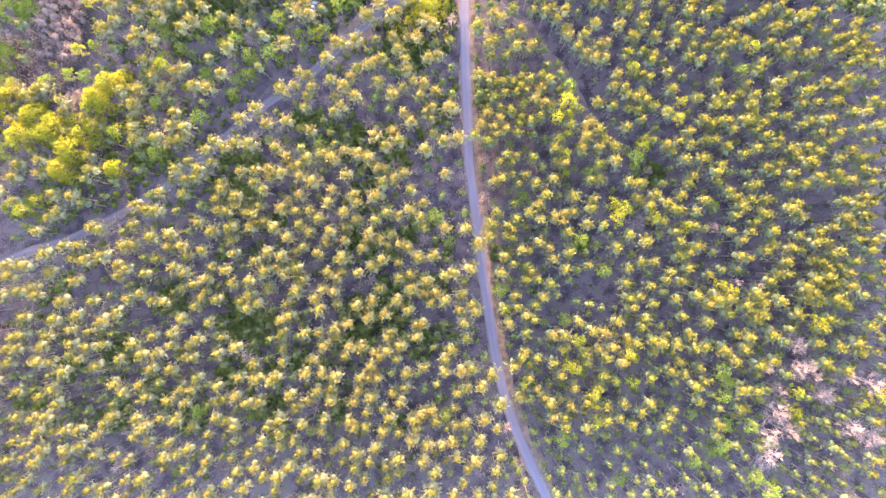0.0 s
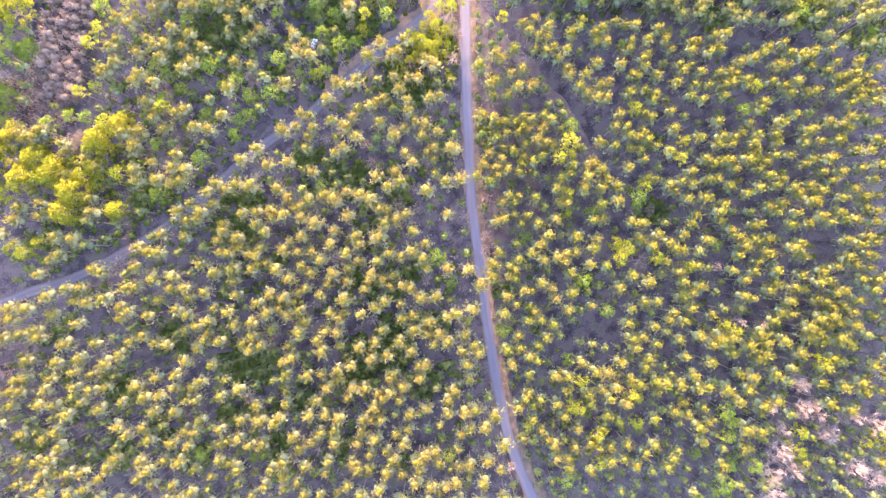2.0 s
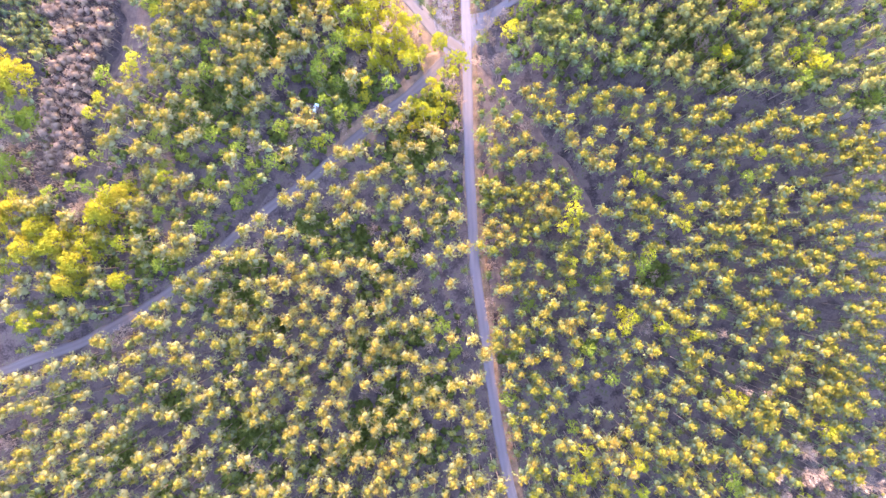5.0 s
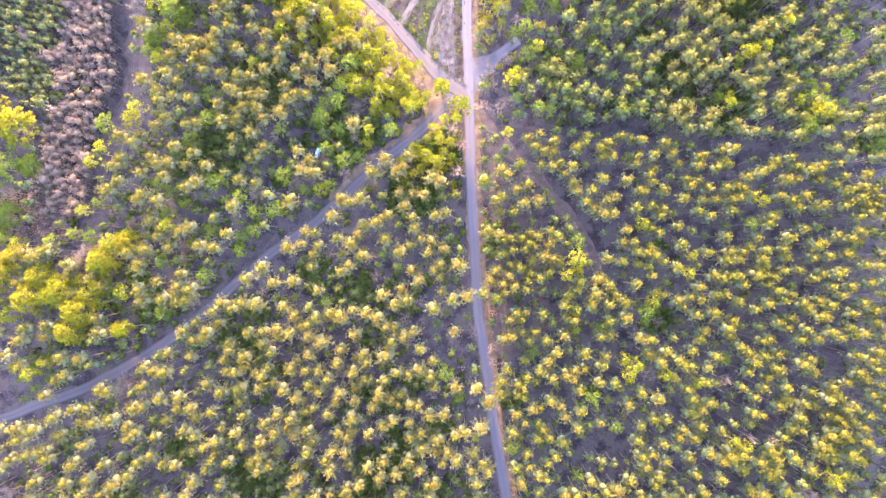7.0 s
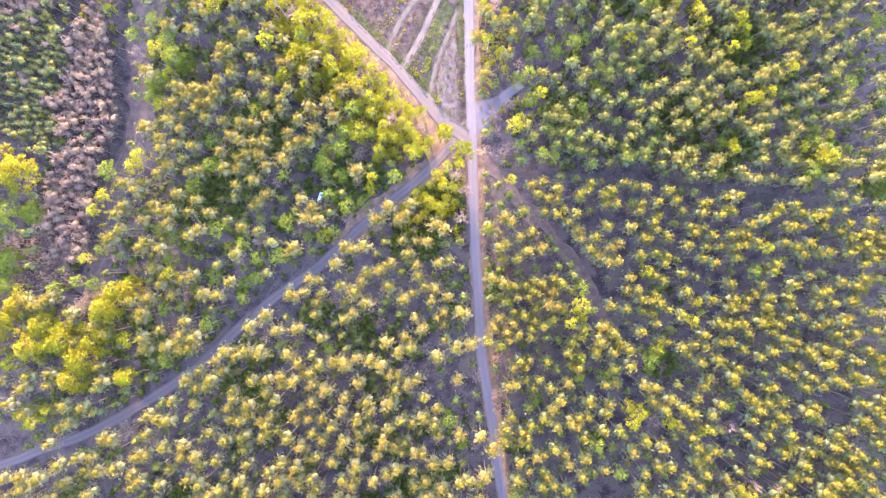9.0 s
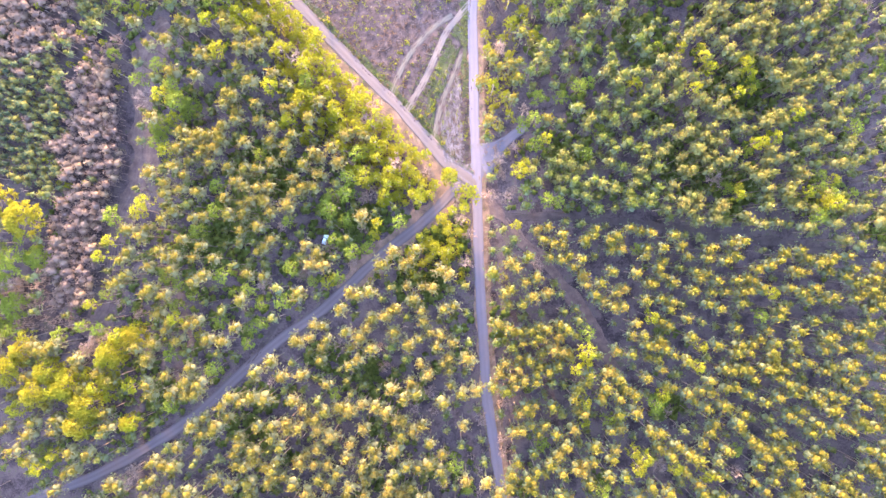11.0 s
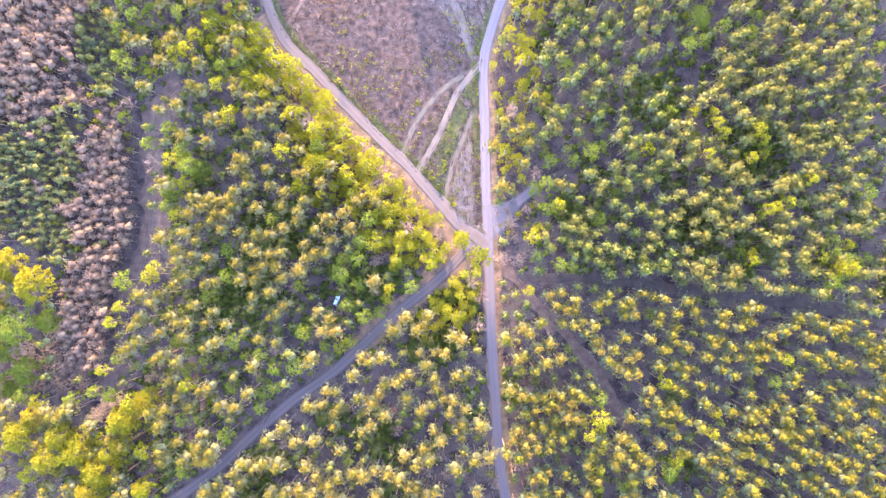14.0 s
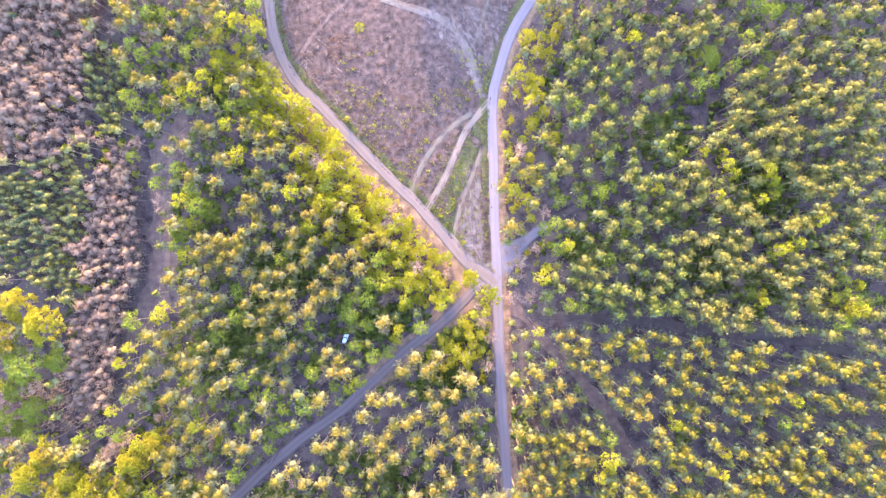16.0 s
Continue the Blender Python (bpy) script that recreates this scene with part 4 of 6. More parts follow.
    (1.5, [(-128.0, -19.2), (-145.1, -26.0), (-163.2, -28.1), (-169.6, -33.3), (-155.7, -32.3), (-144.0, -30.8), (-133.4, -31.7), (-114.7, -28.2), (-105.8, -26.6), (-100.5, -31.8), (-96.3, -28.9), (-152.5, -38.1), (-127.6, -37.6), (-107.3, -40.7), (-98.5, -48.4), (-125.3, -50.0), (-156.7, -51.1), (-165.3, -49.0), (-101.0, -52.7), (-89.4, -46.9), (-90.1, -52.7), (-133.3, -61.5), (-90.1, -57.9), (-99.5, -61.4), (-89.0, -34.5), (-102.6, -22.0), (-93.1, -23.1)]),
    (1.9, [(-163.7, -20.7), (-142.9, -20.8), (-139.7, -26.7), (-167.5, -29.1), (-165.3, -32.9), (-138.7, -32.3), (-121.7, -31.3), (-112.2, -34.5), (-118.5, -34.4), (-169.6, -38.5), (-158.5, -38.5), (-135.5, -40.0), (-115.3, -40.7), (-147.2, -42.1), (-129.1, -46.5), (-116.4, -51.1), (-97.4, -43.8), (-102.7, -47.6), (-150.3, -53.2), (-108.4, -52.7), (-166.3, -59.4), (-159.9, -59.4), (-153.5, -58.4), (-130.2, -58.8), (-120.6, -58.8), (-111.1, -58.8), (-98.4, -17.8)]),
    (2.45, [(-152.5, -21.8), (-133.4, -22.9), (-119.6, -47.5), (-152.5, -49.0), (-104.8, -59.4)]),
    (1.1, [(80.4, 109.8), (100.2, 108.5), (112.0, 105.1), (116.2, 115.4), (124.3, 109.9), (94.6, 98.0), (79.8, 93.7), (86.4, 96.0), (88.4, 96.2), (95.5, 93.8), (97.5, 92.3), (82.1, 87.8), (86.2, 87.3), (83.5, 85.3), (96.4, 84.5), (100.5, 84.4), (102.9, 83.4), (87.5, 80.1), (119.9, 94.7), (111.7, 91.1), (130.0, 90.2), (121.8, 86.4), (115.6, 81.1), (128.7, 76.4), (131.0, 92.4), (137.1, 92.1), (138.4, 87.5), (135.9, 84.9), (142.6, 82.7), (146.0, 83.3), (150.0, 82.6), (138.8, 76.8), (142.5, 78.2), (146.9, 77.1), (150.5, 76.7), (146.8, 74.5), (143.8, 72.5), (153.9, 77.0), (153.5, 85.3)]),
    (1.5, [(81.5, 115.4), (89.6, 107.0), (101.8, 106.1), (105.9, 104.6), (109.1, 114.9), (108.0, 111.4), (118.2, 110.6), (129.4, 115.6), (143.5, 109.5), (141.3, 102.6), (151.5, 109.0), (154.6, 109.9), (77.2, 96.8), (85.9, 92.5), (92.4, 91.4), (103.6, 88.1), (81.0, 80.8), (92.6, 80.0), (100.8, 80.3), (105.5, 80.8), (85.7, 76.0), (89.7, 74.2), (98.3, 75.8), (109.1, 89.7), (130.9, 87.3), (121.9, 91.9), (119.7, 79.6), (122.7, 76.5), (139.5, 82.0), (144.9, 79.8), (152.6, 79.7), (151.8, 73.0)]),
    (1.9, [(78.0, 113.4), (84.6, 115.4), (92.7, 112.5), (83.5, 107.1), (121.2, 111.6), (122.1, 103.3), (132.3, 104.2), (137.4, 110.3), (136.2, 98.5), (150.4, 104.5), (153.9, 105.2), (98.6, 98.5), (89.2, 84.2), (98.3, 79.9), (115.2, 93.1), (125.3, 90.2), (118.4, 86.8), (124.3, 80.1), (131.8, 77.4), (148.1, 87.4), (112.1, 72.9)]),
    (1.1, [(78.8, 70.3), (100.4, 57.6), (102.1, 60.3), (105.2, 62.7), (110.0, 48.4), (130.5, 63.4), (132.4, 58.2), (140.6, 64.9), (139.5, 58.8), (153.7, 65.7), (115.8, 53.5), (127.2, 50.1), (138.4, 53.2), (137.2, 44.0), (153.2, 38.1), (119.1, 44.2), (116.4, 42.2), (105.8, 39.2), (152.4, 32.6), (107.7, 27.9), (100.5, 52.0), (100.9, 48.5), (80.0, 40.5), (95.8, 45.5)]),
    (1.5, [(79.3, 63.6), (96.5, 66.5), (97.0, 60.7), (107.9, 65.3), (109.8, 61.2), (108.7, 51.9), (113.1, 50.4), (114.0, 46.1), (116.3, 61.1), (117.3, 58.4), (124.5, 68.2), (127.4, 57.9), (144.2, 62.8), (149.5, 54.5), (152.6, 59.6), (122.2, 53.4), (133.6, 47.1), (152.3, 44.3), (125.0, 39.0), (132.0, 36.7), (128.0, 36.8), (139.7, 37.7), (116.8, 32.4), (123.3, 31.9), (128.4, 27.7), (135.9, 28.5), (140.0, 32.8), (141.0, 29.7), (145.0, 29.6), (149.1, 34.1), (151.4, 29.0), (110.7, 28.7), (85.6, 48.1), (81.9, 44.0), (86.6, 42.9), (77.4, 43.0), (92.7, 44.5), (99.8, 41.8), (97.6, 35.6)]),
    (1.9, [(89.9, 60.4), (96.0, 57.6), (108.5, 57.5), (109.1, 55.0), (111.4, 70.8), (106.0, 52.0), (118.4, 65.2), (128.5, 63.0), (136.6, 65.6), (143.7, 67.3), (141.5, 59.1), (145.5, 55.0), (130.3, 51.7), (135.3, 52.0), (140.7, 47.1), (147.3, 48.4), (129.1, 42.1), (123.0, 41.5), (133.1, 40.4), (146.2, 40.9), (149.8, 38.2), (109.9, 41.7), (113.8, 34.8), (118.5, 36.0), (131.9, 31.2), (121.8, 28.2), (90.8, 52.1), (94.8, 50.7), (97.9, 51.7), (84.5, 37.8), (88.4, 31.6), (86.4, 28.1), (97.5, 29.1), (78.0, 54.8)]),
    (2.45, [(91.6, 38.1), (95.6, 32.6)]),
    (1.1, [(80.4, 10.7), (87.1, 13.1), (86.0, 2.9), (78.8, -4.2), (92.9, -5.3), (106.5, 19.1), (100.3, 11.0), (126.4, 3.7), (137.6, 12.2), (149.2, 11.7), (151.2, 20.8), (107.2, 0.7), (134.4, -0.8), (121.2, -4.8), (138.2, -8.6), (135.2, -9.2), (115.1, -7.5), (151.3, -5.6)]),
    (1.5, [(77.1, 21.4), (82.2, 18.7), (82.0, 7.4), (77.7, -7.3), (83.2, -7.9), (80.6, -14.4), (118.0, -15.0), (104.5, 20.2), (102.4, 16.5), (115.6, 17.0), (124.7, 21.0), (110.5, 14.4), (104.7, 7.5), (124.5, 9.4), (122.4, 4.7), (130.5, 6.7), (148.7, 16.8), (151.7, 15.7), (145.8, 20.3), (141.4, 22.5), (148.9, 23.5), (137.4, 2.6), (152.0, 7.6), (140.4, -1.5), (136.3, -3.1), (135.3, -5.5), (144.3, -5.0), (127.2, -10.0), (131.1, -12.0), (127.5, -13.6), (143.1, -16.3)]),
    (1.9, [(83.2, 24.0), (79.1, 19.4), (91.3, 22.3), (76.0, 14.7), (84.9, -2.8), (99.9, -13.5), (92.8, -15.5), (112.0, -15.6), (100.5, 25.3), (103.5, 23.3), (108.6, 22.6), (112.5, 18.1), (113.6, 23.2), (126.6, 16.5), (108.4, 10.9), (116.5, 11.3), (116.4, 6.8), (114.3, 3.8), (132.6, 10.8), (135.5, 7.3), (141.7, 15.8), (144.7, 13.3), (146.6, 8.0), (150.5, 3.9), (140.5, 3.6), (104.2, 1.8), (121.3, -0.4), (131.0, -0.0), (145.8, -0.1), (118.2, -4.8), (131.2, -6.5), (144.2, -8.6), (132.7, -15.3)]),
    (2.45, [(88.0, 5.4), (81.9, 1.9), (87.8, -12.4), (95.9, -13.5), (110.0, -12.5), (106.9, -16.6), (122.6, 19.0), (139.1, -13.7)]),
    (1.1, [(132.9, -24.8), (102.7, -26.3), (102.1, -36.9), (90.7, -44.0), (96.1, -59.8), (80.0, -55.2), (148.3, -33.6), (142.6, -40.0)]),
    (1.5, [(82.6, -20.0), (107.7, -27.4), (90.5, -31.8), (82.7, -37.5), (89.4, -39.3), (83.3, -41.6), (88.2, -51.1), (109.4, -47.7), (78.0, -58.2), (75.9, -61.3), (131.8, -29.9), (139.8, -30.9), (150.9, -23.9), (126.3, -59.2)]),
    (1.9, [(92.3, -22.6), (85.5, -26.7), (99.8, -19.2), (109.9, -21.7), (111.9, -19.7), (125.0, -19.3), (136.0, -21.2), (115.8, -27.2), (81.4, -30.2), (86.9, -32.2), (105.6, -32.2), (98.6, -33.4), (115.6, -36.9), (110.6, -37.9), (79.2, -40.9), (87.3, -46.0), (105.3, -54.2), (133.7, -37.4), (146.8, -30.3)]),
    (2.45, [(75.3, -30.7), (104.4, -47.1)]),
    (1.1, [(31.9, 212.8), (37.9, 210.2), (39.1, 216.7), (45.8, 202.5), (62.2, 208.0), (69.3, 206.9), (60.3, 212.2), (39.7, 201.9)]),
    (1.5, [(30.1, 223.2), (67.6, 218.7), (48.2, 214.9), (30.8, 209.8), (36.6, 212.7), (49.0, 207.7), (32.7, 205.0), (35.7, 204.9), (31.6, 202.6), (48.4, 199.9), (52.4, 203.3), (42.9, 190.9), (46.5, 188.7), (61.1, 202.5), (64.4, 213.3), (67.4, 211.5), (59.8, 192.4), (64.9, 194.2)]),
    (1.9, [(37.3, 222.5), (44.4, 223.7), (45.3, 218.5), (55.5, 220.2), (69.7, 220.0), (71.5, 215.4), (42.0, 209.0), (43.7, 197.4), (37.9, 196.6), (26.9, 197.0), (30.7, 192.4), (25.2, 192.1), (38.3, 188.0), (56.5, 186.3), (59.2, 207.7)]),
    (1.1, [(79.7, 217.2), (94.1, 208.1), (107.4, 203.3), (124.3, 201.7), (127.4, 204.2), (136.2, 199.8), (128.2, 199.1), (106.2, 196.8), (115.2, 196.9), (94.2, 197.3), (116.1, 194.4), (101.1, 194.0), (108.9, 185.1), (124.8, 184.0), (94.8, 184.4), (91.9, 189.2), (89.0, 192.3)]),
    (1.5, [(80.8, 222.2), (80.6, 214.1), (90.7, 216.7), (76.5, 211.2), (102.6, 211.8), (98.5, 207.9), (111.8, 216.5), (109.7, 214.0), (120.8, 216.6), (127.9, 221.8), (133.8, 220.8), (130.8, 217.6), (141.8, 219.9), (121.5, 206.4), (107.3, 199.8), (117.3, 200.1), (142.2, 201.6), (107.1, 192.3), (138.3, 190.6), (98.9, 188.3), (133.9, 188.3), (90.8, 184.5), (103.8, 184.1)]),
    (1.9, [(76.6, 215.7), (119.5, 219.3), (131.9, 208.7), (139.0, 208.2), (142.4, 207.1), (113.5, 206.7), (111.3, 201.3), (134.9, 202.3), (141.1, 196.0), (96.2, 198.8), (123.1, 194.2), (96.0, 191.1), (115.1, 191.8), (120.0, 190.8), (127.0, 190.0), (117.9, 187.7), (113.9, 186.4), (119.9, 185.2), (132.8, 184.7), (140.7, 184.4)]),
    (2.45, [(83.7, 218.0), (124.5, 208.3), (133.0, 193.2)]),
    (1.1, [(42.0, 176.2), (28.7, 173.5), (36.6, 164.9), (53.4, 168.4), (57.5, 147.8), (65.1, 146.8), (19.4, 167.5), (12.1, 165.2)]),
    (1.5, [(20.7, 178.3), (39.7, 178.7), (67.4, 176.8), (66.2, 169.6), (30.7, 171.4), (28.5, 165.7), (50.4, 162.0), (61.9, 161.6), (66.0, 161.5), (54.7, 158.2), (56.7, 155.6), (49.5, 151.8), (55.5, 150.6), (62.6, 150.4), (65.1, 151.9), (70.7, 151.1), (53.3, 144.9), (45.2, 145.1), (9.2, 169.4), (16.2, 166.1), (16.9, 153.8)]),
    (1.9, [(32.1, 183.1), (35.7, 184.0), (44.2, 181.6), (54.4, 183.3), (26.5, 168.3), (43.9, 170.4), (53.9, 164.3), (56.8, 161.4), (70.9, 159.3), (71.1, 166.4), (50.4, 147.6), (40.2, 149.0), (61.4, 145.3), (29.0, 146.2), (4.8, 160.3), (23.3, 163.8), (18.1, 160.9)]),
    (2.45, [(63.3, 173.8), (68.2, 155.9), (7.5, 145.8)]),
    (1.1, [(94.7, 181.3), (106.6, 174.4), (111.5, 174.3), (117.6, 176.5), (88.6, 179.1), (89.5, 175.6), (111.4, 170.2), (119.4, 171.4), (109.3, 165.6), (88.0, 157.3), (77.9, 155.0), (119.2, 163.9), (120.0, 156.1), (123.9, 154.0), (140.0, 160.6), (135.4, 171.5), (135.8, 151.2), (118.7, 147.1), (124.7, 145.9), (96.7, 146.9)]),
    (1.5, [(104.7, 179.2), (97.6, 176.8), (107.6, 177.0), (113.6, 177.7), (122.6, 177.4), (127.6, 178.4), (137.5, 175.0), (140.6, 179.4), (84.5, 176.8), (81.5, 174.3), (92.5, 172.5), (98.3, 166.2), (111.2, 163.5), (75.1, 162.2), (97.1, 159.9), (84.1, 159.9), (122.2, 163.4), (125.0, 156.6), (130.0, 158.9), (131.9, 155.4), (139.2, 165.7), (135.3, 168.4), (139.9, 169.9), (140.8, 153.1), (136.6, 144.5), (87.8, 150.0), (89.7, 147.9), (81.6, 145.3), (93.7, 144.7), (75.8, 152.6)]),
    (1.9, [(90.7, 182.5), (109.3, 180.9), (101.6, 177.7), (129.7, 180.8), (95.4, 168.7), (105.5, 171.0), (104.3, 166.8), (76.2, 166.3), (79.0, 158.6), (126.2, 164.1), (112.1, 159.4), (115.1, 157.5), (116.0, 154.2), (137.0, 159.3), (132.7, 147.7), (120.8, 148.6), (84.8, 151.3), (92.8, 149.5), (97.7, 144.6), (110.7, 144.2)]),
    (2.45, [(120.5, 160.4), (113.7, 144.8)]),
    (1.1, [(70.4, 139.3), (52.7, 136.3), (61.5, 133.6), (64.8, 134.0), (53.6, 133.6), (30.5, 129.8), (23.3, 126.5), (32.4, 124.0), (64.8, 122.7), (25.2, 122.3), (38.4, 118.7), (42.5, 120.2)]),
    (1.5, [(43.1, 142.7), (49.1, 137.9), (66.3, 139.0), (39.8, 134.6), (34.7, 132.7), (65.0, 129.9), (70.1, 131.8), (33.2, 128.7), (41.7, 126.8), (51.9, 128.8), (56.9, 127.0), (29.4, 125.3), (35.5, 123.5), (45.6, 122.6), (48.6, 121.1), (60.7, 120.8), (20.6, 119.2), (59.6, 117.1), (68.8, 119.0), (65.6, 113.5)]),
    (1.9, [(54.3, 143.4), (58.1, 135.8), (69.0, 126.7), (37.0, 128.6), (61.9, 125.5), (39.1, 122.4), (53.6, 120.0), (59.5, 112.7)]),
    (1.1, [(73.4, 140.9), (89.5, 141.0), (91.4, 135.2), (89.2, 130.8), (86.6, 129.3), (78.2, 129.9), (87.7, 125.2), (78.0, 126.0), (80.0, 123.3), (117.2, 129.5), (109.2, 127.2), (101.1, 126.4), (103.1, 124.8), (128.5, 141.3), (83.7, 111.6), (118.9, 119.3), (116.7, 112.8)]),
    (1.5, [(80.5, 139.6), (77.4, 137.7), (93.5, 137.8), (86.4, 137.4), (88.4, 135.7), (90.8, 128.1), (82.1, 125.7), (74.8, 119.8), (99.9, 139.7), (115.6, 141.7), (110.3, 131.7), (113.2, 129.0), (105.0, 121.7), (111.1, 123.1), (120.1, 124.3), (122.0, 122.2), (129.3, 135.2), (127.4, 138.3), (122.4, 137.4), (137.2, 131.9), (139.0, 125.8), (140.2, 134.9), (134.5, 141.5), (77.6, 111.2), (90.6, 109.8), (115.9, 117.3), (108.9, 117.5), (138.5, 108.7)]),
    (1.9, [(72.8, 133.7), (96.9, 130.4), (94.2, 128.5), (109.6, 141.8), (107.0, 122.6), (125.3, 132.3), (136.0, 126.9), (92.7, 110.8), (131.6, 109.4)]),
    (2.45, [(83.7, 132.4)]),
    (1.1, [(-113.1, 229.8), (-93.6, 228.0), (-102.6, 228.4), (-130.4, 204.3), (-131.8, 207.1), (-119.8, 177.8), (-97.8, 171.8), (-69.0, 152.2)]),
    (1.5, [(-134.3, 231.3), (-132.3, 228.5), (-136.6, 225.5), (-124.5, 224.0), (-115.4, 224.3), (-101.7, 223.1), (-125.9, 204.5), (-104.6, 195.0), (-89.8, 197.6), (-112.8, 204.7), (-91.1, 187.9), (-90.5, 184.1), (-86.1, 175.6), (-77.1, 177.4), (-99.9, 174.0), (-72.8, 165.8), (-87.7, 158.0), (-67.7, 161.5), (-86.0, 180.8), (-90.9, 154.9), (-86.8, 151.7), (-79.4, 154.6), (-65.8, 153.1)]),
    (1.9, [(-118.7, 218.9), (-111.1, 227.6), (-107.8, 231.1), (-99.4, 230.3), (-106.1, 217.0), (-100.8, 217.8), (-87.2, 213.6), (-138.0, 214.6), (-89.5, 207.0), (-93.8, 202.3), (-116.0, 203.8), (-126.0, 187.0), (-108.0, 186.8), (-103.8, 185.6), (-113.4, 179.6), (-80.9, 175.4), (-86.3, 168.3), (-102.2, 165.3), (-90.8, 159.1), (-77.5, 185.7)]),
    (2.45, [(-119.3, 197.2), (-111.6, 168.1), (-82.3, 163.0)]),
    (1.1, [(-100.9, 135.4), (-74.6, 122.9), (-44.2, 143.2), (-46.3, 141.6)]),
    (1.5, [(-92.2, 146.6), (-87.9, 148.6), (-92.4, 140.4), (-106.2, 134.1), (-107.4, 128.3), (-80.0, 130.1), (-83.4, 123.5), (-79.2, 122.4), (-81.8, 118.3), (-66.5, 142.4), (-67.7, 138.7), (-73.7, 132.6), (-62.2, 130.6), (-65.5, 126.2), (-62.5, 123.0), (-74.2, 113.9), (-84.7, 114.2), (-91.9, 119.6), (-108.6, 123.1), (-114.0, 121.2), (-79.5, 148.4), (-55.3, 154.9), (-57.9, 135.3), (-61.8, 123.6), (-58.3, 122.4), (-51.6, 137.2), (-39.1, 141.0)]),
    (1.9, [(-108.0, 145.0), (-102.2, 143.8), (-98.6, 143.7), (-94.4, 143.6), (-103.9, 140.7), (-99.8, 138.5), (-95.6, 138.4), (-110.3, 138.8), (-110.5, 131.5), (-97.8, 132.2), (-90.5, 131.6), (-84.2, 129.8), (-87.5, 125.7), (-77.2, 117.5), (-73.3, 145.7), (-74.9, 140.3), (-69.5, 134.6), (-65.6, 121.0), (-102.3, 121.5), (-91.0, 113.3), (-114.9, 125.4), (-121.1, 129.7), (-118.5, 150.5), (-84.0, 140.2), (-59.7, 148.8), (-55.9, 133.2), (-49.3, 131.3), (-56.1, 126.9)]),
    (2.45, [(-112.0, 114.9)]),
    (1.1, [(-101.8, 101.7)]),
    (1.5, [(-121.7, 108.8), (-116.7, 111.8), (-114.6, 97.2), (-109.1, 104.4), (-131.6, 96.5), (-121.0, 94.2), (-112.6, 93.0), (-105.1, 97.4), (-100.0, 90.6), (-104.7, 111.6), (-100.5, 112.5), (-96.7, 96.8), (-120.2, 86.3), (-116.4, 70.1), (-123.0, 59.8), (-161.2, 63.6), (-115.0, 83.6), (-179.5, 59.8), (-181.4, 67.2)]),
    (1.9, [(-128.1, 107.9), (-123.9, 105.8), (-117.7, 100.4), (-110.4, 98.1), (-129.4, 99.6), (-132.8, 89.2), (-130.6, 91.3), (-136.0, 87.8), (-104.3, 88.6), (-123.4, 84.9), (-118.3, 76.4), (-157.9, 65.7), (-165.5, 62.7)]),
)
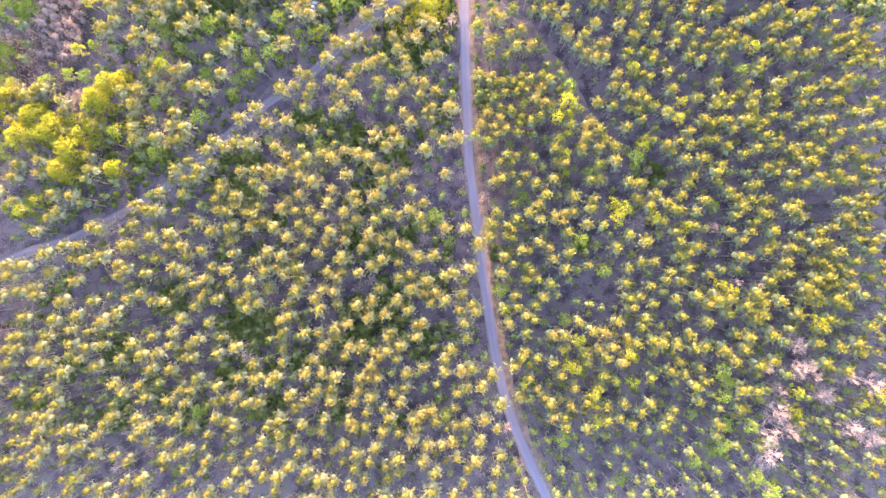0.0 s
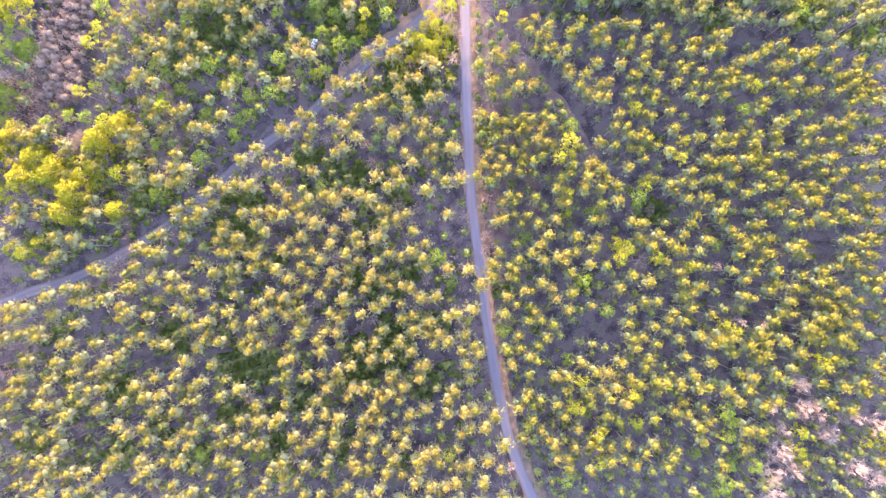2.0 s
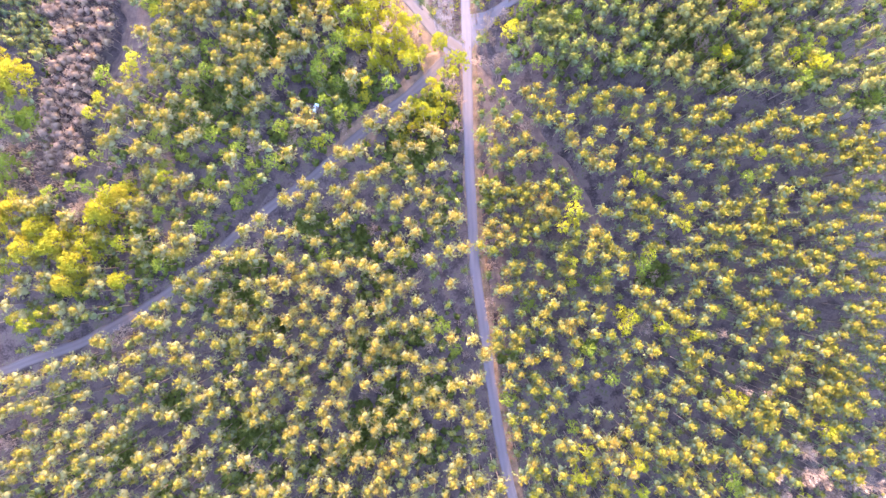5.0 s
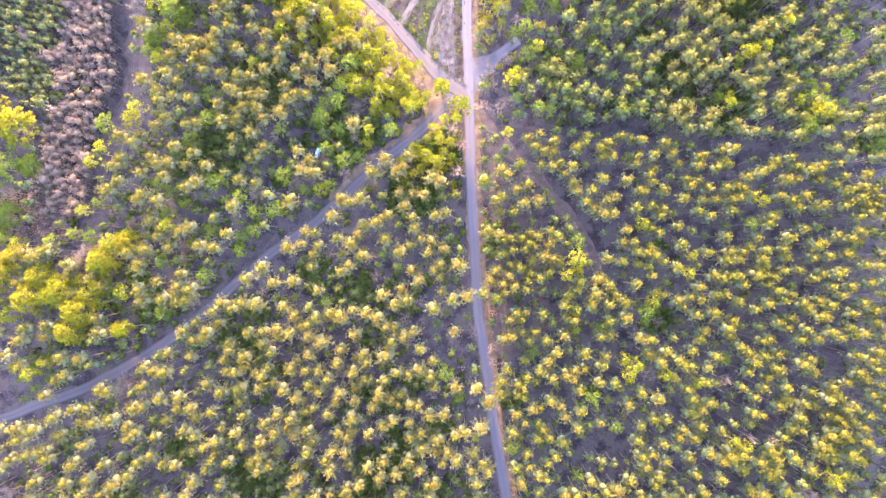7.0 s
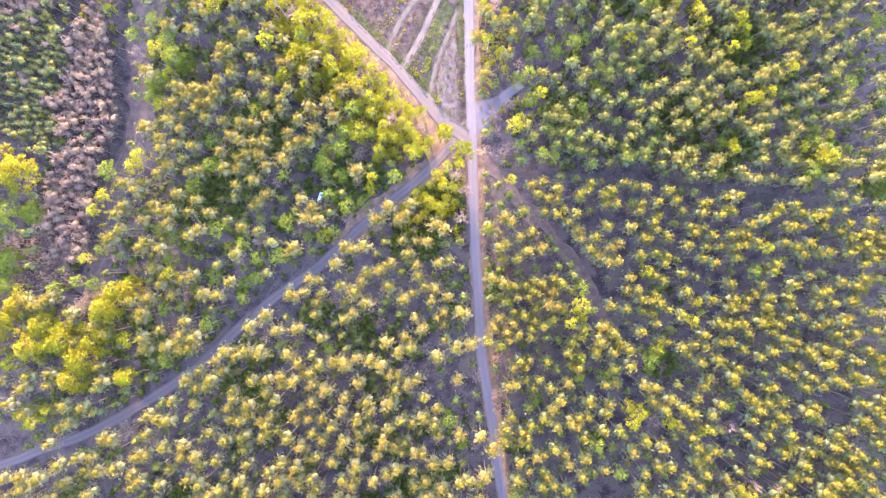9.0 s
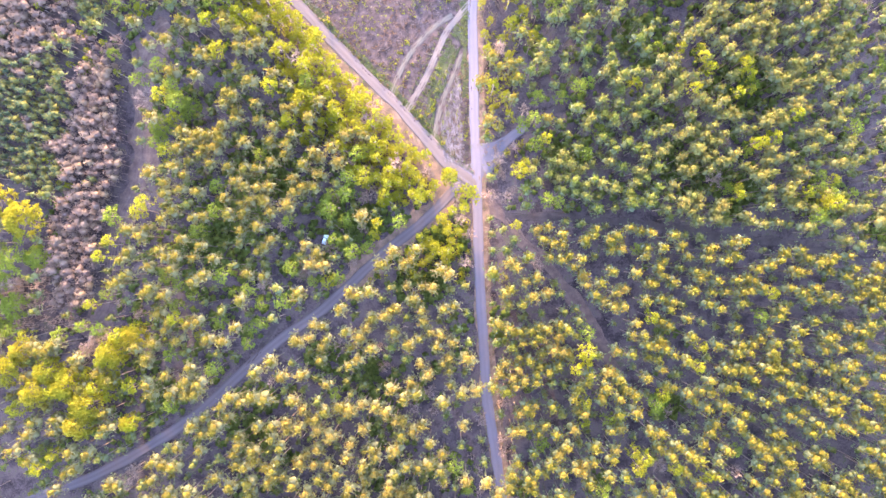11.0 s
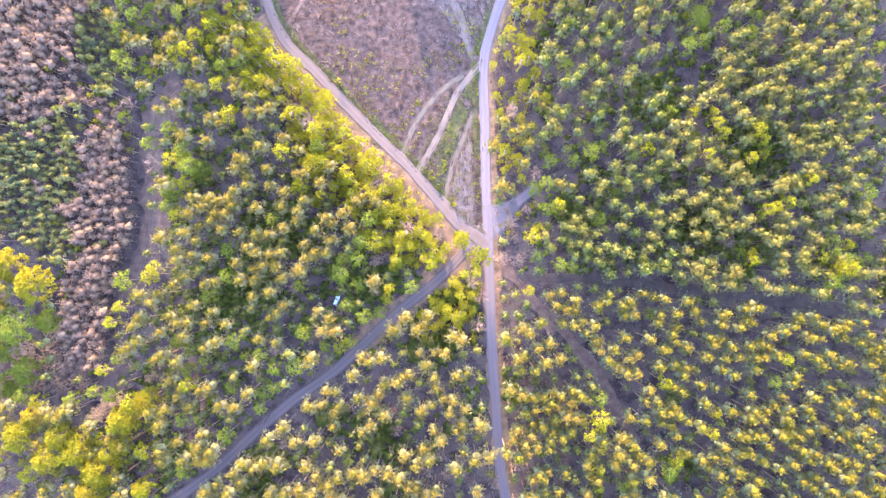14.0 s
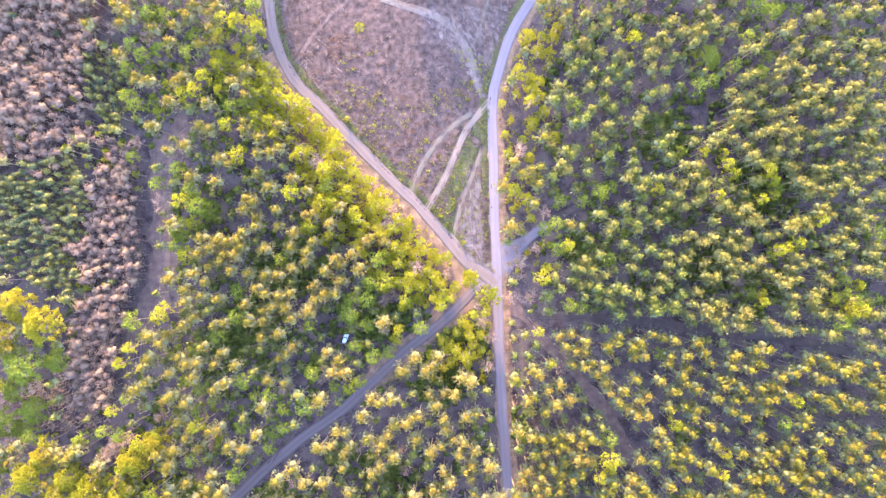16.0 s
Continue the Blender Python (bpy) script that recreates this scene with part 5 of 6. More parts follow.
FRESH_AT = (
    [(-35.2, 108.6, 1.0), (41.3, 59.4, 2.5), (37.1, 53.2, 1.5), (41.9, 54.8, 1.5), (40.7, 40.1, 1.5), (40.4, 32.6, 1.3), (69.2, 42.7, 1.7), (65.4, 71.7, 1.7), (58.5, 21.5, 2.0), (62.0, 19.4, 2.0), (59.5, 15.9, 2.0), (72.9, 16.2, 1.7), (45.0, -29.4, 1.5), (41.2, -38.7, 1.5), (43.9, -39.7, 2.0), (63.0, -34.2, 1.3), (66.0, -36.2, 1.3), (64.9, -44.9, 1.7), (50.4, -49.0, 1.3), (51.3, -59.8, 1.7), (16.7, 106.7, 1.0)],
    [(-130.4, 68.6, 2.5), (-135.8, 59.6, 2.7), (-155.4, 53.4, 2.3), (-159.8, 48.1, 2.0), (-143.4, 48.9, 2.0), (-129.3, 35.3, 2.0), (-148.9, 32.9, 2.5), (-164.2, 47.0, 1.5), (-111.9, 74.4, 1.7), (-165.2, 19.1, 2.0), (-160.8, 23.3, 1.7), (98.7, 118.3, 1.5), (129.3, 113.5, 1.2), (133.1, 111.9, 1.8), (109.4, 79.3, 1.5), (84.3, 59.7, 1.5), (82.1, 52.8, 1.3), (84.6, 12.5, 1.7), (97.7, -9.0, 1.3), (101.8, -11.1, 1.5), (132.3, -22.6, 2.0), (124.7, -48.4, 1.7), (124.6, -55.6, 2.3), (154.2, -49.4, 2.0), (149.1, -52.5, 1.3)],
    [(54.1, 213.1, 1.8), (61.8, 157.8, 1.8), (89.5, 162.8, 1.7), (86.6, 166.4, 1.1), (86.7, 170.5, 1.2), (79.6, 171.1, 1.3), (101.8, 163.8, 1.8), (103.7, 160.1, 1.7), (83.2, 155.1, 1.1), (104.5, 154.5, 1.3), (98.4, 153.0, 1.2), (119.4, 144.8, 1.5), (28.3, 138.1, 1.3), (20.8, 130.0, 1.2), (18.6, 126.5, 2.0), (104.4, 134.3, 1.3), (108.0, 134.8, 1.5), (112.1, 136.7, 2.0), (133.9, 120.3, 1.5), (98.3, 115.5, 1.2), (123.6, 115.9, 1.5), (129.6, 111.0, 1.2), (-100.1, 209.4, 1.7), (-105.6, 205.3, 2.0), (-113.3, 199.2, 2.0), (-108.9, 200.1, 1.8), (-100.4, 200.3, 1.7), (-92.2, 224.9, 2.3), (-86.9, 225.8, 2.5), (-84.8, 222.5, 2.0)],
    [(-97.5, 226.2, 1.7), (-98.8, 220.5, 1.7), (-97.5, 187.0, 1.8), (-93.6, 175.3, 2.5), (-73.8, 160.9, 2.3), (-115.4, 159.0, 2.0)],
    [(-125.6, 115.6, 2.3), (-122.3, 118.7, 2.0), (-67.4, 148.2, 2.0), (-139.8, 98.7, 1.3), (-135.7, 104.7, 1.3), (-174.2, 58.5, 1.5), (-133.4, 68.5, 2.7), (-127.9, 70.6, 2.5), (-136.8, 62.2, 2.5), (-140.2, 59.0, 2.3), (-186.5, 91.2, 2.0), (-144.0, 80.6, 1.2), (-69.6, 147.2, 1.5)],
)
BIRCH_AT = (
    [(16.5, 219.1, 2.3), (20.5, 212.6, 2.0), (24.7, 211.3, 2.0), (27.0, 217.6, 1.5), (28.2, 221.8, 2.0), (12.9, 205.4, 2.3), (17.1, 203.1, 2.0), (20.2, 200.9, 2.0), (18.0, 197.8, 1.7), (20.1, 195.6, 2.0), (22.0, 189.2, 2.0), (17.7, 185.1, 2.0), (25.9, 179.5, 2.0), (16.2, 172.4, 1.3), (14.7, 156.5, 1.8), (-81.6, 192.7, 2.5), (-77.3, 191.5, 2.5), (-72.0, 188.1, 2.5), (-68.7, 190.1, 2.0), (-66.8, 182.6, 2.5), (-64.5, 185.7, 2.3), (-61.4, 181.3, 2.5), (-69.2, 171.9, 2.0), (-72.5, 169.9, 1.8), (-66.1, 167.5, 1.7), (-65.2, 162.1, 1.8)],
    [(-59.2, 183.4, 2.5), (-62.6, 177.1, 2.0), (-56.2, 174.7, 2.0), (-52.0, 172.4, 2.0), (-55.3, 167.2, 2.3), (-48.0, 160.5, 2.3), (-41.6, 160.4, 2.3), (-45.7, 164.8, 2.0), (-51.1, 163.9, 2.0), (-63.5, 142.8, 2.0), (-46.0, 154.1, 2.3), (-44.0, 149.7, 2.3), (-52.6, 150.0, 2.0), (-52.7, 145.7, 1.7), (-32.3, 147.3, 2.7), (-31.3, 143.0, 2.3), (-28.3, 136.5, 2.5), (-31.6, 132.3, 2.0), (-21.9, 136.3, 2.0), (-26.4, 127.9, 2.0), (-23.3, 123.6, 2.0), (-27.7, 119.4, 2.0), (-13.8, 123.3, 1.7), (-19.9, 134.1, 1.7), (-16.6, 135.1, 1.3), (-7.9, 127.4, 2.3)],
)
GREEN_AT = (
    [(-53.7, 114.7, 2.5), (-47.3, 110.2, 2.0), (-45.2, 98.4, 2.0), (-51.7, 102.8, 1.7), (-50.7, 88.8, 1.5), (49.8, 33.2, 1.7), (46.3, 7.9, 1.7), (55.2, -3.7, 1.7), (62.1, 96.6, 1.3), (28.6, 115.8, 1.5)],
    [(-163.5, 60.2, 2.0), (-152.4, 39.5, 1.5), (-98.7, 55.1, 2.0), (-115.1, 41.3, 1.7), (105.7, 70.7, 1.5), (98.1, -40.7, 2.0), (100.1, -44.8, 1.5), (99.0, -50.1, 1.7), (108.1, -60.9, 1.7)],
    [(33.0, 190.2, 2.0), (78.6, 195.9, 2.0), (83.8, 198.2, 1.3), (92.2, 203.3, 1.7), (96.6, 213.5, 1.3), (105.0, 221.9, 2.0), (109.1, 223.8, 1.7), (71.8, 172.2, 1.3), (41.4, 157.5, 2.0), (35.1, 154.6, 1.8), (43.8, 132.4, 1.5), (25.3, 137.1, 2.0), (20.3, 144.6, 1.8), (24.5, 146.5, 1.5), (33.0, 115.0, 1.2), (103.4, 131.8, 1.3), (129.5, 122.4, 1.3), (95.9, 118.6, 1.5), (128.4, 117.7, 1.3), (132.3, 114.9, 1.7), (111.0, 113.0, 1.3), (141.4, 115.3, 1.5)],
    [(-136.4, 199.8, 1.5), (-126.9, 230.6, 2.0), (-124.0, 217.6, 2.3), (-133.7, 219.0, 1.3), (-112.1, 215.0, 1.7), (-136.1, 210.5, 1.8), (-129.5, 214.6, 1.7), (-133.2, 196.4, 2.0), (-96.4, 194.1, 2.0), (-89.9, 194.9, 1.8), (-86.7, 232.3, 2.0), (-110.4, 157.0, 2.5), (-112.4, 163.5, 2.3), (-60.6, 163.0, 1.7), (-96.1, 124.5, 2.0), (-96.4, 114.9, 1.8), (-42.1, 134.8, 2.0), (-45.6, 126.3, 2.0), (-46.8, 120.0, 2.0), (-53.2, 120.2, 1.5), (-104.1, 107.6, 2.0), (-142.1, 70.9, 1.5), (-158.5, 69.0, 2.0), (-178.3, 70.5, 2.5), (-149.7, 72.1, 1.3)],
)
BARE_AT = (
    [(-40.4, 120.0, 1.5), (-80.1, 87.1, 2.2), (-54.8, 99.8, 2.0), (-65.8, 89.0, 2.0), (-42.0, 107.3, 1.5), (-73.4, 108.9, 1.5), (-34.3, 53.7, 2.0), (-17.0, 43.7, 1.7), (-36.4, 61.3, 1.3), (-52.3, 62.6, 1.2), (-16.0, 36.1, 1.5), (-38.6, -10.6, 1.3), (-55.3, -1.4, 1.5), (-12.9, 8.0, 1.3), (2.4, 32.7, 1.7), (11.1, 39.1, 1.3), (73.5, 34.2, 1.5), (0.7, 12.3, 1.0), (1.1, 4.7, 1.0), (5.9, -56.3, 1.8), (18.6, -63.8, 1.7), (10.2, 19.7, 1.5), (9.9, 25.1, 1.3)],
    [(-148.4, 66.2, 2.7), (-142.8, 68.3, 1.7), (-133.8, 15.4, 2.7), (103.6, -7.8, 1.2), (112.0, -8.9, 1.2), (96.5, 12.6, 1.5), (127.4, -32.3, 2.7), (127.2, -42.9, 1.8), (131.4, -41.9, 2.0), (136.5, -49.3, 3.2), (118.5, -56.7, 2.0), (120.6, -60.9, 2.0), (123.7, -64.1, 2.0), (145.0, -42.9, 2.0), (146.7, -63.0, 2.0), (152.9, -65.1, 2.0), (118.7, -48.2, 1.5), (82.7, -55.6, 1.2)],
    [(57.1, 198.6, 2.0), (12.0, 196.9, 1.5), (6.5, 193.9, 2.0), (9.6, 187.3, 1.5), (7.3, 182.0, 1.8), (13.7, 179.6, 1.5), (38.2, 173.4, 1.5), (21.5, 151.3, 1.5), (9.7, 152.7, 1.5), (14.1, 118.0, 2.0), (17.9, 137.3, 1.5), (16.3, 120.1, 1.5), (12.2, 126.7, 1.5), (7.7, 119.3, 2.0), (-97.1, 220.5, 1.8), (-108.4, 228.6, 1.5), (-72.2, 179.1, 1.5), (-76.2, 155.3, 1.3), (-38.6, 130.2, 2.0), (-36.6, 121.5, 2.0), (-52.0, 119.7, 1.5), (-41.1, 118.4, 1.5), (-53.1, 116.5, 1.5), (-45.1, 132.6, 1.2), (-16.9, 128.6, 1.5), (-136.9, 80.2, 1.1), (-149.6, 61.8, 2.5), (-145.1, 66.1, 2.0), (-153.0, 60.7, 2.0), (-130.3, 75.7, 2.0)],
)
for size, spots in PLOTS:
    for x, y in spots:
        east = away(MAIN, x, y)[1] < 0
        s = (0.67 + 0.32 * size if east else 0.58 + 0.32 * size) * float(rng.uniform(0.94, 1.06))
        s *= 1.18 if x > 95 and y < -5 else 1.0
        plant("pine_tree" if not east else "crowded_pine" if stand(x, y) == "north_east" else "slender_pine", x, y, 2.2 + 1.3 * size, s, float(rng.uniform(0.92, 1.0)) - 0.06 * max(0.0, 1.5 - size))
for name, rows, a, b, tall in (("fresh_tree", FRESH_AT, 0.36, 0.32, 1.18), ("birch_tree", BIRCH_AT, 0.47, 0.4, 0.66), ("green_tree", GREEN_AT, 0.44, 0.32, 1.02), ("bare_tree", BARE_AT, 0.3, 0.32, 0.65)):
    for row in rows:
        for x, y, size in row:
            if name == "bare_tree" and 3 < x < 16 and y > 130:
                plant("birch_tree", x, y, 2.0 + 1.1 * size, 0.3 + 0.3 * size, 0.5)
            else:
                plant(name, x, y, 2.0 + 1.1 * size, a + b * size, 1.15 if name == "bare_tree" and x > 95 else tall)
# broad leafy trees of the west: x, y, size
for x, y, s in ((-170.5, 113.6, 1.75), (-181, 121.4, 1.6), (-186.6, 109.2, 1.3), (-129, 67.5, 1.25), (-136.8, 62.0, 1.15), (-154.7, 49.8, 1.6), (-161.5, 55.5, 1.2), (-176.8, 56.5, 1.25), (-147, 42.5, 1.4), (-131.4, 35.3, 0.8), (-166, 47.5, 1.2), (-150.3, 35, 1.1), (-139, 52, 1.1), (-172.6, 63.2, 0.9)):
    plant("broad_tree", x, y, 6 * s, s, 0.95 + 0.2 * s)
for x, y, s in ((-118.9, 148.0, 1.2), (-107.8, 155.4, 1.1), (-114.6, 159.9, 0.8), (-179, 98, 1.5), (-169, 99, 1.2), (-186, 88, 1.1), (-178, 80, 1.2), (-190, 76, 1.2), (-192, 60, 1.2), (-162.6, 34.5, 0.8), (-168, 21.4, 1.0), (-185, 72, 1.0)):
    plant("broad_green_tree", x, y, 6 * s, s, 0.7 * s)
for x, y, s in ((-149, 63.5, 1.3), (-177.4, 88.9, 0.9), (-182, 87.9, 0.8), (-134, 12.5, 1.2), (-79.9, 86.4, 1.1), (-64.4, 91.7, 1.0), (152.3, -45.1, 1.35), (143.2, -43.1, 1.2), (125.5, -30.5, 1.4), (125.4, -39.6, 1.2), (131.0, -38.7, 1.15), (135.2, -49.5, 1.75), (117.5, -54.8, 1.75), (114.0, -63.4, 1.5), (114.8, -70.8, 1.5), (125.2, -60.8, 1.1), (153.3, -65.4, 1.9), (114.3, -39.2, 1.1), (118.0, -46.5, 0.9), (144.8, -60.7, 1.3)):
    plant("bare_tree", x, y, 3, s, 1.18 if x > 95 else 0.62 + 0.2 * s)
for x, y in ((-168.2, 197.9), (-162.4, 201.7), (-155.9, 191.4), (-151.5, 186.8), (-165.1, 182.8), (-149.4, 180.1), (-142.5, 182.7), (-149.5, 176.7), (-156.3, 174.7), (-162, 128.2), (-157.5, 126.9), (-151.8, 127.9), (-166.3, 137.2), (-185.6, 138.8), (-137.2, 170.8), (-137.4, 165.2)):
    plant("birch_tree", x, y, 2.4, 0.6, 0.55)
plant("fresh_tree", -48.5, 226.1, 3, 0.7, 0.3)
# birches fill the point between the two roads south of the junction
for _ in range(60):
    y = rng.uniform(92, 119)
    x = rng.uniform(-26, -2)
    if stand(x, y) == "apex" and room.free(x, y, 2.6):
        plant("birch_tree", x, y, 2.6, float(rng.uniform(0.8, 1.1)), float(rng.uniform(0.75, 1.0)))
# a round yellow tree and an orange one by the junction
plant("fresh_tree", -7.8, 126.1, 4, 1.2, 0.7)
plant("fresh_tree", -1.1, 119.2, 4, 1.7, 0.55)
plant("broad_green_tree", 82.9, 206.8, 7, 1.05, 0.95)

# the stands: kinds with their shares, room, spread of size
MIX = {
    "south_west": ((("pine_tree", 0.93), ("green_tree", 0.03), ("bare_tree", 0.04)), 4.9, 0.34),
    "apex": ((("pine_tree", 0.3), ("birch_tree", 0.5), ("bare_tree", 0.2)), 5.6, 0.3),
    "middle_east": ((("slender_pine", 0.92), ("green_tree", 0.06), ("bare_tree", 0.02)), 4.4, 0.4),
    "east": ((("slender_pine", 0.97), ("bare_tree", 0.03)), 4.4, 0.35),
    "north_east": ((("crowded_pine", 0.90), ("green_tree", 0.08), ("bare_tree", 0.02)), 5.1, 0.4),
    "edge_east": ((("birch_tree", 0.4), ("slender_pine", 0.48), ("bare_tree", 0.12)), 5.0, 0.3),
    "north_west": ((("pine_tree", 0.6), ("green_tree", 0.28), ("fresh_tree", 0.07), ("bare_tree", 0.05)), 5.8, 0.4),
    "birch": ((("birch_tree", 0.86), ("fresh_tree", 0.10), ("bare_tree", 0.04)), 2.5, 0.25),
    "leafy_west": ((("pine_tree", 0.5), ("fresh_tree", 0.3), ("green_tree", 0.12), ("bare_tree", 0.08)), 5.6, 0.3),
    "larch": ((("larch", 0.97), ("young_pine", 0.03)), 2.4, 0.25),
    "young": ((("young_pine", 0.98), ("larch", 0.02)), 2.5, 0.2),
}
# glades where no tall tree stands
GLADES = ((53.2, -8.6, 8), (100.9, -24.2, 7), (-179.5, 11.5, 9), (136.8, 27.3, 7), (72.5, 38.8, 5), (-58.2, 103.4, 5), (-126, 32, 5), (75.6, 189.5, 7), (86.7, 191.8, 7), (66.8, 175.5, 6))
for _ in range(56000):
    x, y = rng.uniform(-216, 176), rng.uniform(-100, 262)
    u, s0, turn = rng.uniform(), rng.normal(), rng.uniform()
    where = stand(x, y)
    if where in ("", "clearing"):
        continue
    mix, r, vary = MIX[where]
    lesser = False
    s = float(np.clip(1 + 0.16 * s0, 0.65, 1.4))
    need = r * (0.75 + 0.25 * s) * (0.85 + vary * turn)
    if -172 < x < 150 and (-62 < y < 222 or x > 20 and y < 0) and where not in ("larch", "young", "birch"):
        need, lesser = (3.5 if x > 20 and y < 0 else 4.8 if where == "east" else 3.9 if where in ("middle_east", "north_east") else 4.3) + 1.6 * turn, True
    if not room.free(x, y, need) or any((x - a) ** 2 + (y - b) ** 2 < c * c for a, b, c in GLADES):
        continue
    for kind, share in mix:
        if u < share:
            break
        u -= share
    hs = float(np.clip(0.97 + 0.06 * s0 + 0.1 * (turn - 0.5), 0.75, 1.15))
    if lesser and "pine" in kind:
        kind = "lesser_pine"
    plant(kind, x, y, need, s, hs if kind != "bare_tree" else 0.8 * hs)

# overtopped pines fill the southern stands
for _ in range(7000):
    x, y, turn = rng.uniform(-216, 176), rng.uniform(-104, -20), rng.uniform()
    if stand(x, y) in ("south_west", "middle_east", "east") and room.free(x, y, 3.5) and not any((x - a) ** 2 + (y - b) ** 2 < c * c for a, b, c in GLADES):
        plant("lesser_pine", x, y, 3.5, 0.8 + 0.3 * turn, 0.85 + 0.2 * turn)
# the young plantings stand close
for _ in range(14000):
    x, y, s0 = rng.uniform(-216, -130), rng.uniform(74, 262), rng.normal()
    where = stand(x, y)
    if where in ("larch", "young") and room.free(x, y, 2.25):
        s = float(np.clip(1 + 0.16 * s0, 0.65, 1.3))
        plant("larch" if where == "larch" else "young_pine", x, y, 2.25, s, float(np.clip(0.97 + 0.08 * s0, 0.75, 1.15)))

# pines added to the north, beyond what is seen, to shade the clearing
for _ in range(6000):
    x, y, turn = rng.uniform(-230, 190), rng.uniform(262, 312), rng.uniform()
    if (x < -92 or x > 70 or y > 278 and x > -34) and away(DIAG, x, y)[0] > 4 and away(MAIN, x, y)[0] > 4 and room.free(x, y, 5.0):
        plant("lesser_pine", x, y, 5.0, 1.35, 1.2)
# those nearest to the flight line are things of their own, the rest one mass of each kind
LIMIT = {"pine_tree": 300, "slender_pine": 200, "crowded_pine": 100, "lesser_pine": 80, "larch": 120, "young_pine": 100, "birch_tree": 120, "fresh_tree": 100, "green_tree": 120, "bare_tree": 120, "broad_tree": 20, "broad_green_tree": 20}
GROUP = {"crowded_pine": "tall pines of the dense eastern stand", "larch": "young larches beside the bare strip", "young_pine": "young pines in the planting", "pine_tree": "tall pines along the forest road", "slender_pine": "slender pines east of the road", "birch_tree": "birches round the clearing"}
for kind in LIMIT:
    mine = sorted((p for p in planned if p[0] == kind), key=lambda p: abs(p[1] + 4) + max(0, abs(p[2] - 75) - 120) * 2)
    near, rest = mine[: LIMIT[kind]], mine[LIMIT[kind] :]
    for k, (_, x, y, s, hs) in enumerate(near):
        tree(kind, k, x, y, s, hs, float(rng.uniform(0, 6.28)), GROUP.get(kind, ""))
    if len(rest) > 0:
        if kind == "bare_tree":
            shapes, mats = BARES, [PALE]
        else:
            shapes = [joined([w, (c[0], c[1], c[2] + 1)]) for w, c in KINDS[kind][0]]
            mats = [*KINDS[kind][1:3], LIT_SHOOT_OF.get(kind, LIT_SHOOTS)]
        v, t, m = spread_over(shapes, [p[1:] for p in rest], rng)
        tagged(new(kind + "_stand", mesh_of(kind + "_stand", (v - (0, 0, 0.25), t, m), mats)), "stand of " + LABELS[kind].split(" with")[0].split(" in ")[0] + " trees further off", "forest", kind="stuff")


# ---- low growth and litter ----
low = np.random.RandomState(31)
# patches of fresh green under the pines: x, y, reach
PATCHES = (
    ((-85, 25, 6), (-74, 16, 4), (-41, 9, 5), (-40, -20, 7), (-28, -21, 7), (-26, -12, 7), (-83, -27, 10), (-90, -27, 7), (-13, -34, 6), (-90, -45, 6), (-40, -31, 6), (-74, -60, 6), (-30, 2, 6), (-19, 11, 4), (-59, 56, 7), (-43, 48, 8), (-89, 40, 8), (-92, 29, 6), (-23, 41, 4), (-10, -10, 6), (10, 64, 4), (11, 71, 4), (17, 3, 4), (-116, -16, 6), (-138, -36, 7), (-157, -44, 5), (-136, -62, 7), (-121, -52, 6), (-107, -63, 6), (-72, -68, 5), (-173, -56, 6), (-63, -41, 4)),
    ((-46, 107, 7), (-53, 116, 7), (-39, 112, 6), (-25, 94, 4), (-17, 84, 4), (-87, 127, 4), (-91, 91, 4), (-124, 42, 7), (-131, 55, 4), (-71, 93, 4), (49, 7, 4), (76, 62, 4), (102, 111, 5), (112, 122, 6), (164, 103, 8), (139, 112, 6), (-95, 110, 12), (-110, 100, 10), (-80, 132, 12), (-20, 84, 9), (-12, 104, 9), (40, 135, 8), (90, 130, 12), (110, 160, 12), (70, 180, 10), (75, 35, 6)),
)


def stuff(name, shapes, places, mats, label, category):
    if len(places):
        tagged(new(name, mesh_of(name, spread_over(shapes, places, low), mats)), label, category, kind="stuff")


bushes = [shrub(np.random.RandomState(600 + k), 6, 2.0, 1.1, 3, 0.6, 0.65) for k in range(6)]
places = []
for x, y, far in (*PATCHES[0], *PATCHES[1]):
    for _ in range(int(far * far * 1.2)):
        a, d = low.uniform(0, 6.28), far * low.uniform(0, 1) ** 0.6
        px, py = x + d * math.cos(a) * 1.2, y + d * math.sin(a)
        if stand(px, py) not in ("", "clearing"):
            s = low.uniform(0.5, 1.3)
            places.append((px, py, s, s * low.uniform(0.7, 1.5)))
for _ in range(700):
    px, py = low.uniform(-215, 185), low.uniform(-110, 262)
    if stand(px, py) not in ("", "clearing", "larch", "young"):
        s = low.uniform(0.3, 0.9)
        places.append((px, py, s, s))
for _ in range(5000):
    px, py = low.uniform(-170, 0), low.uniform(-70, 240)
    where = stand(px, py)
    if where in ("north_west", "apex", "leafy_west") and low.uniform() < 0.85 or where == "south_west" and noise.noise((px * 0.05, py * 0.05, 7.0)) > 0.08:
        s = low.uniform(0.5, 1.2)
        places.append((px, py, s, s * low.uniform(0.7, 2.0)))
for _ in range(1200):
    px, py = low.uniform(15, 185), low.uniform(112, 262)
    if stand(px, py) == "north_east":
        s = low.uniform(0.6, 1.3)
        places.append((px, py, s, s * low.uniform(0.7, 2.2)))
stuff("undergrowth", bushes, places, [HERBS], "fresh green undergrowth in patches on the forest floor", "undergrowth")

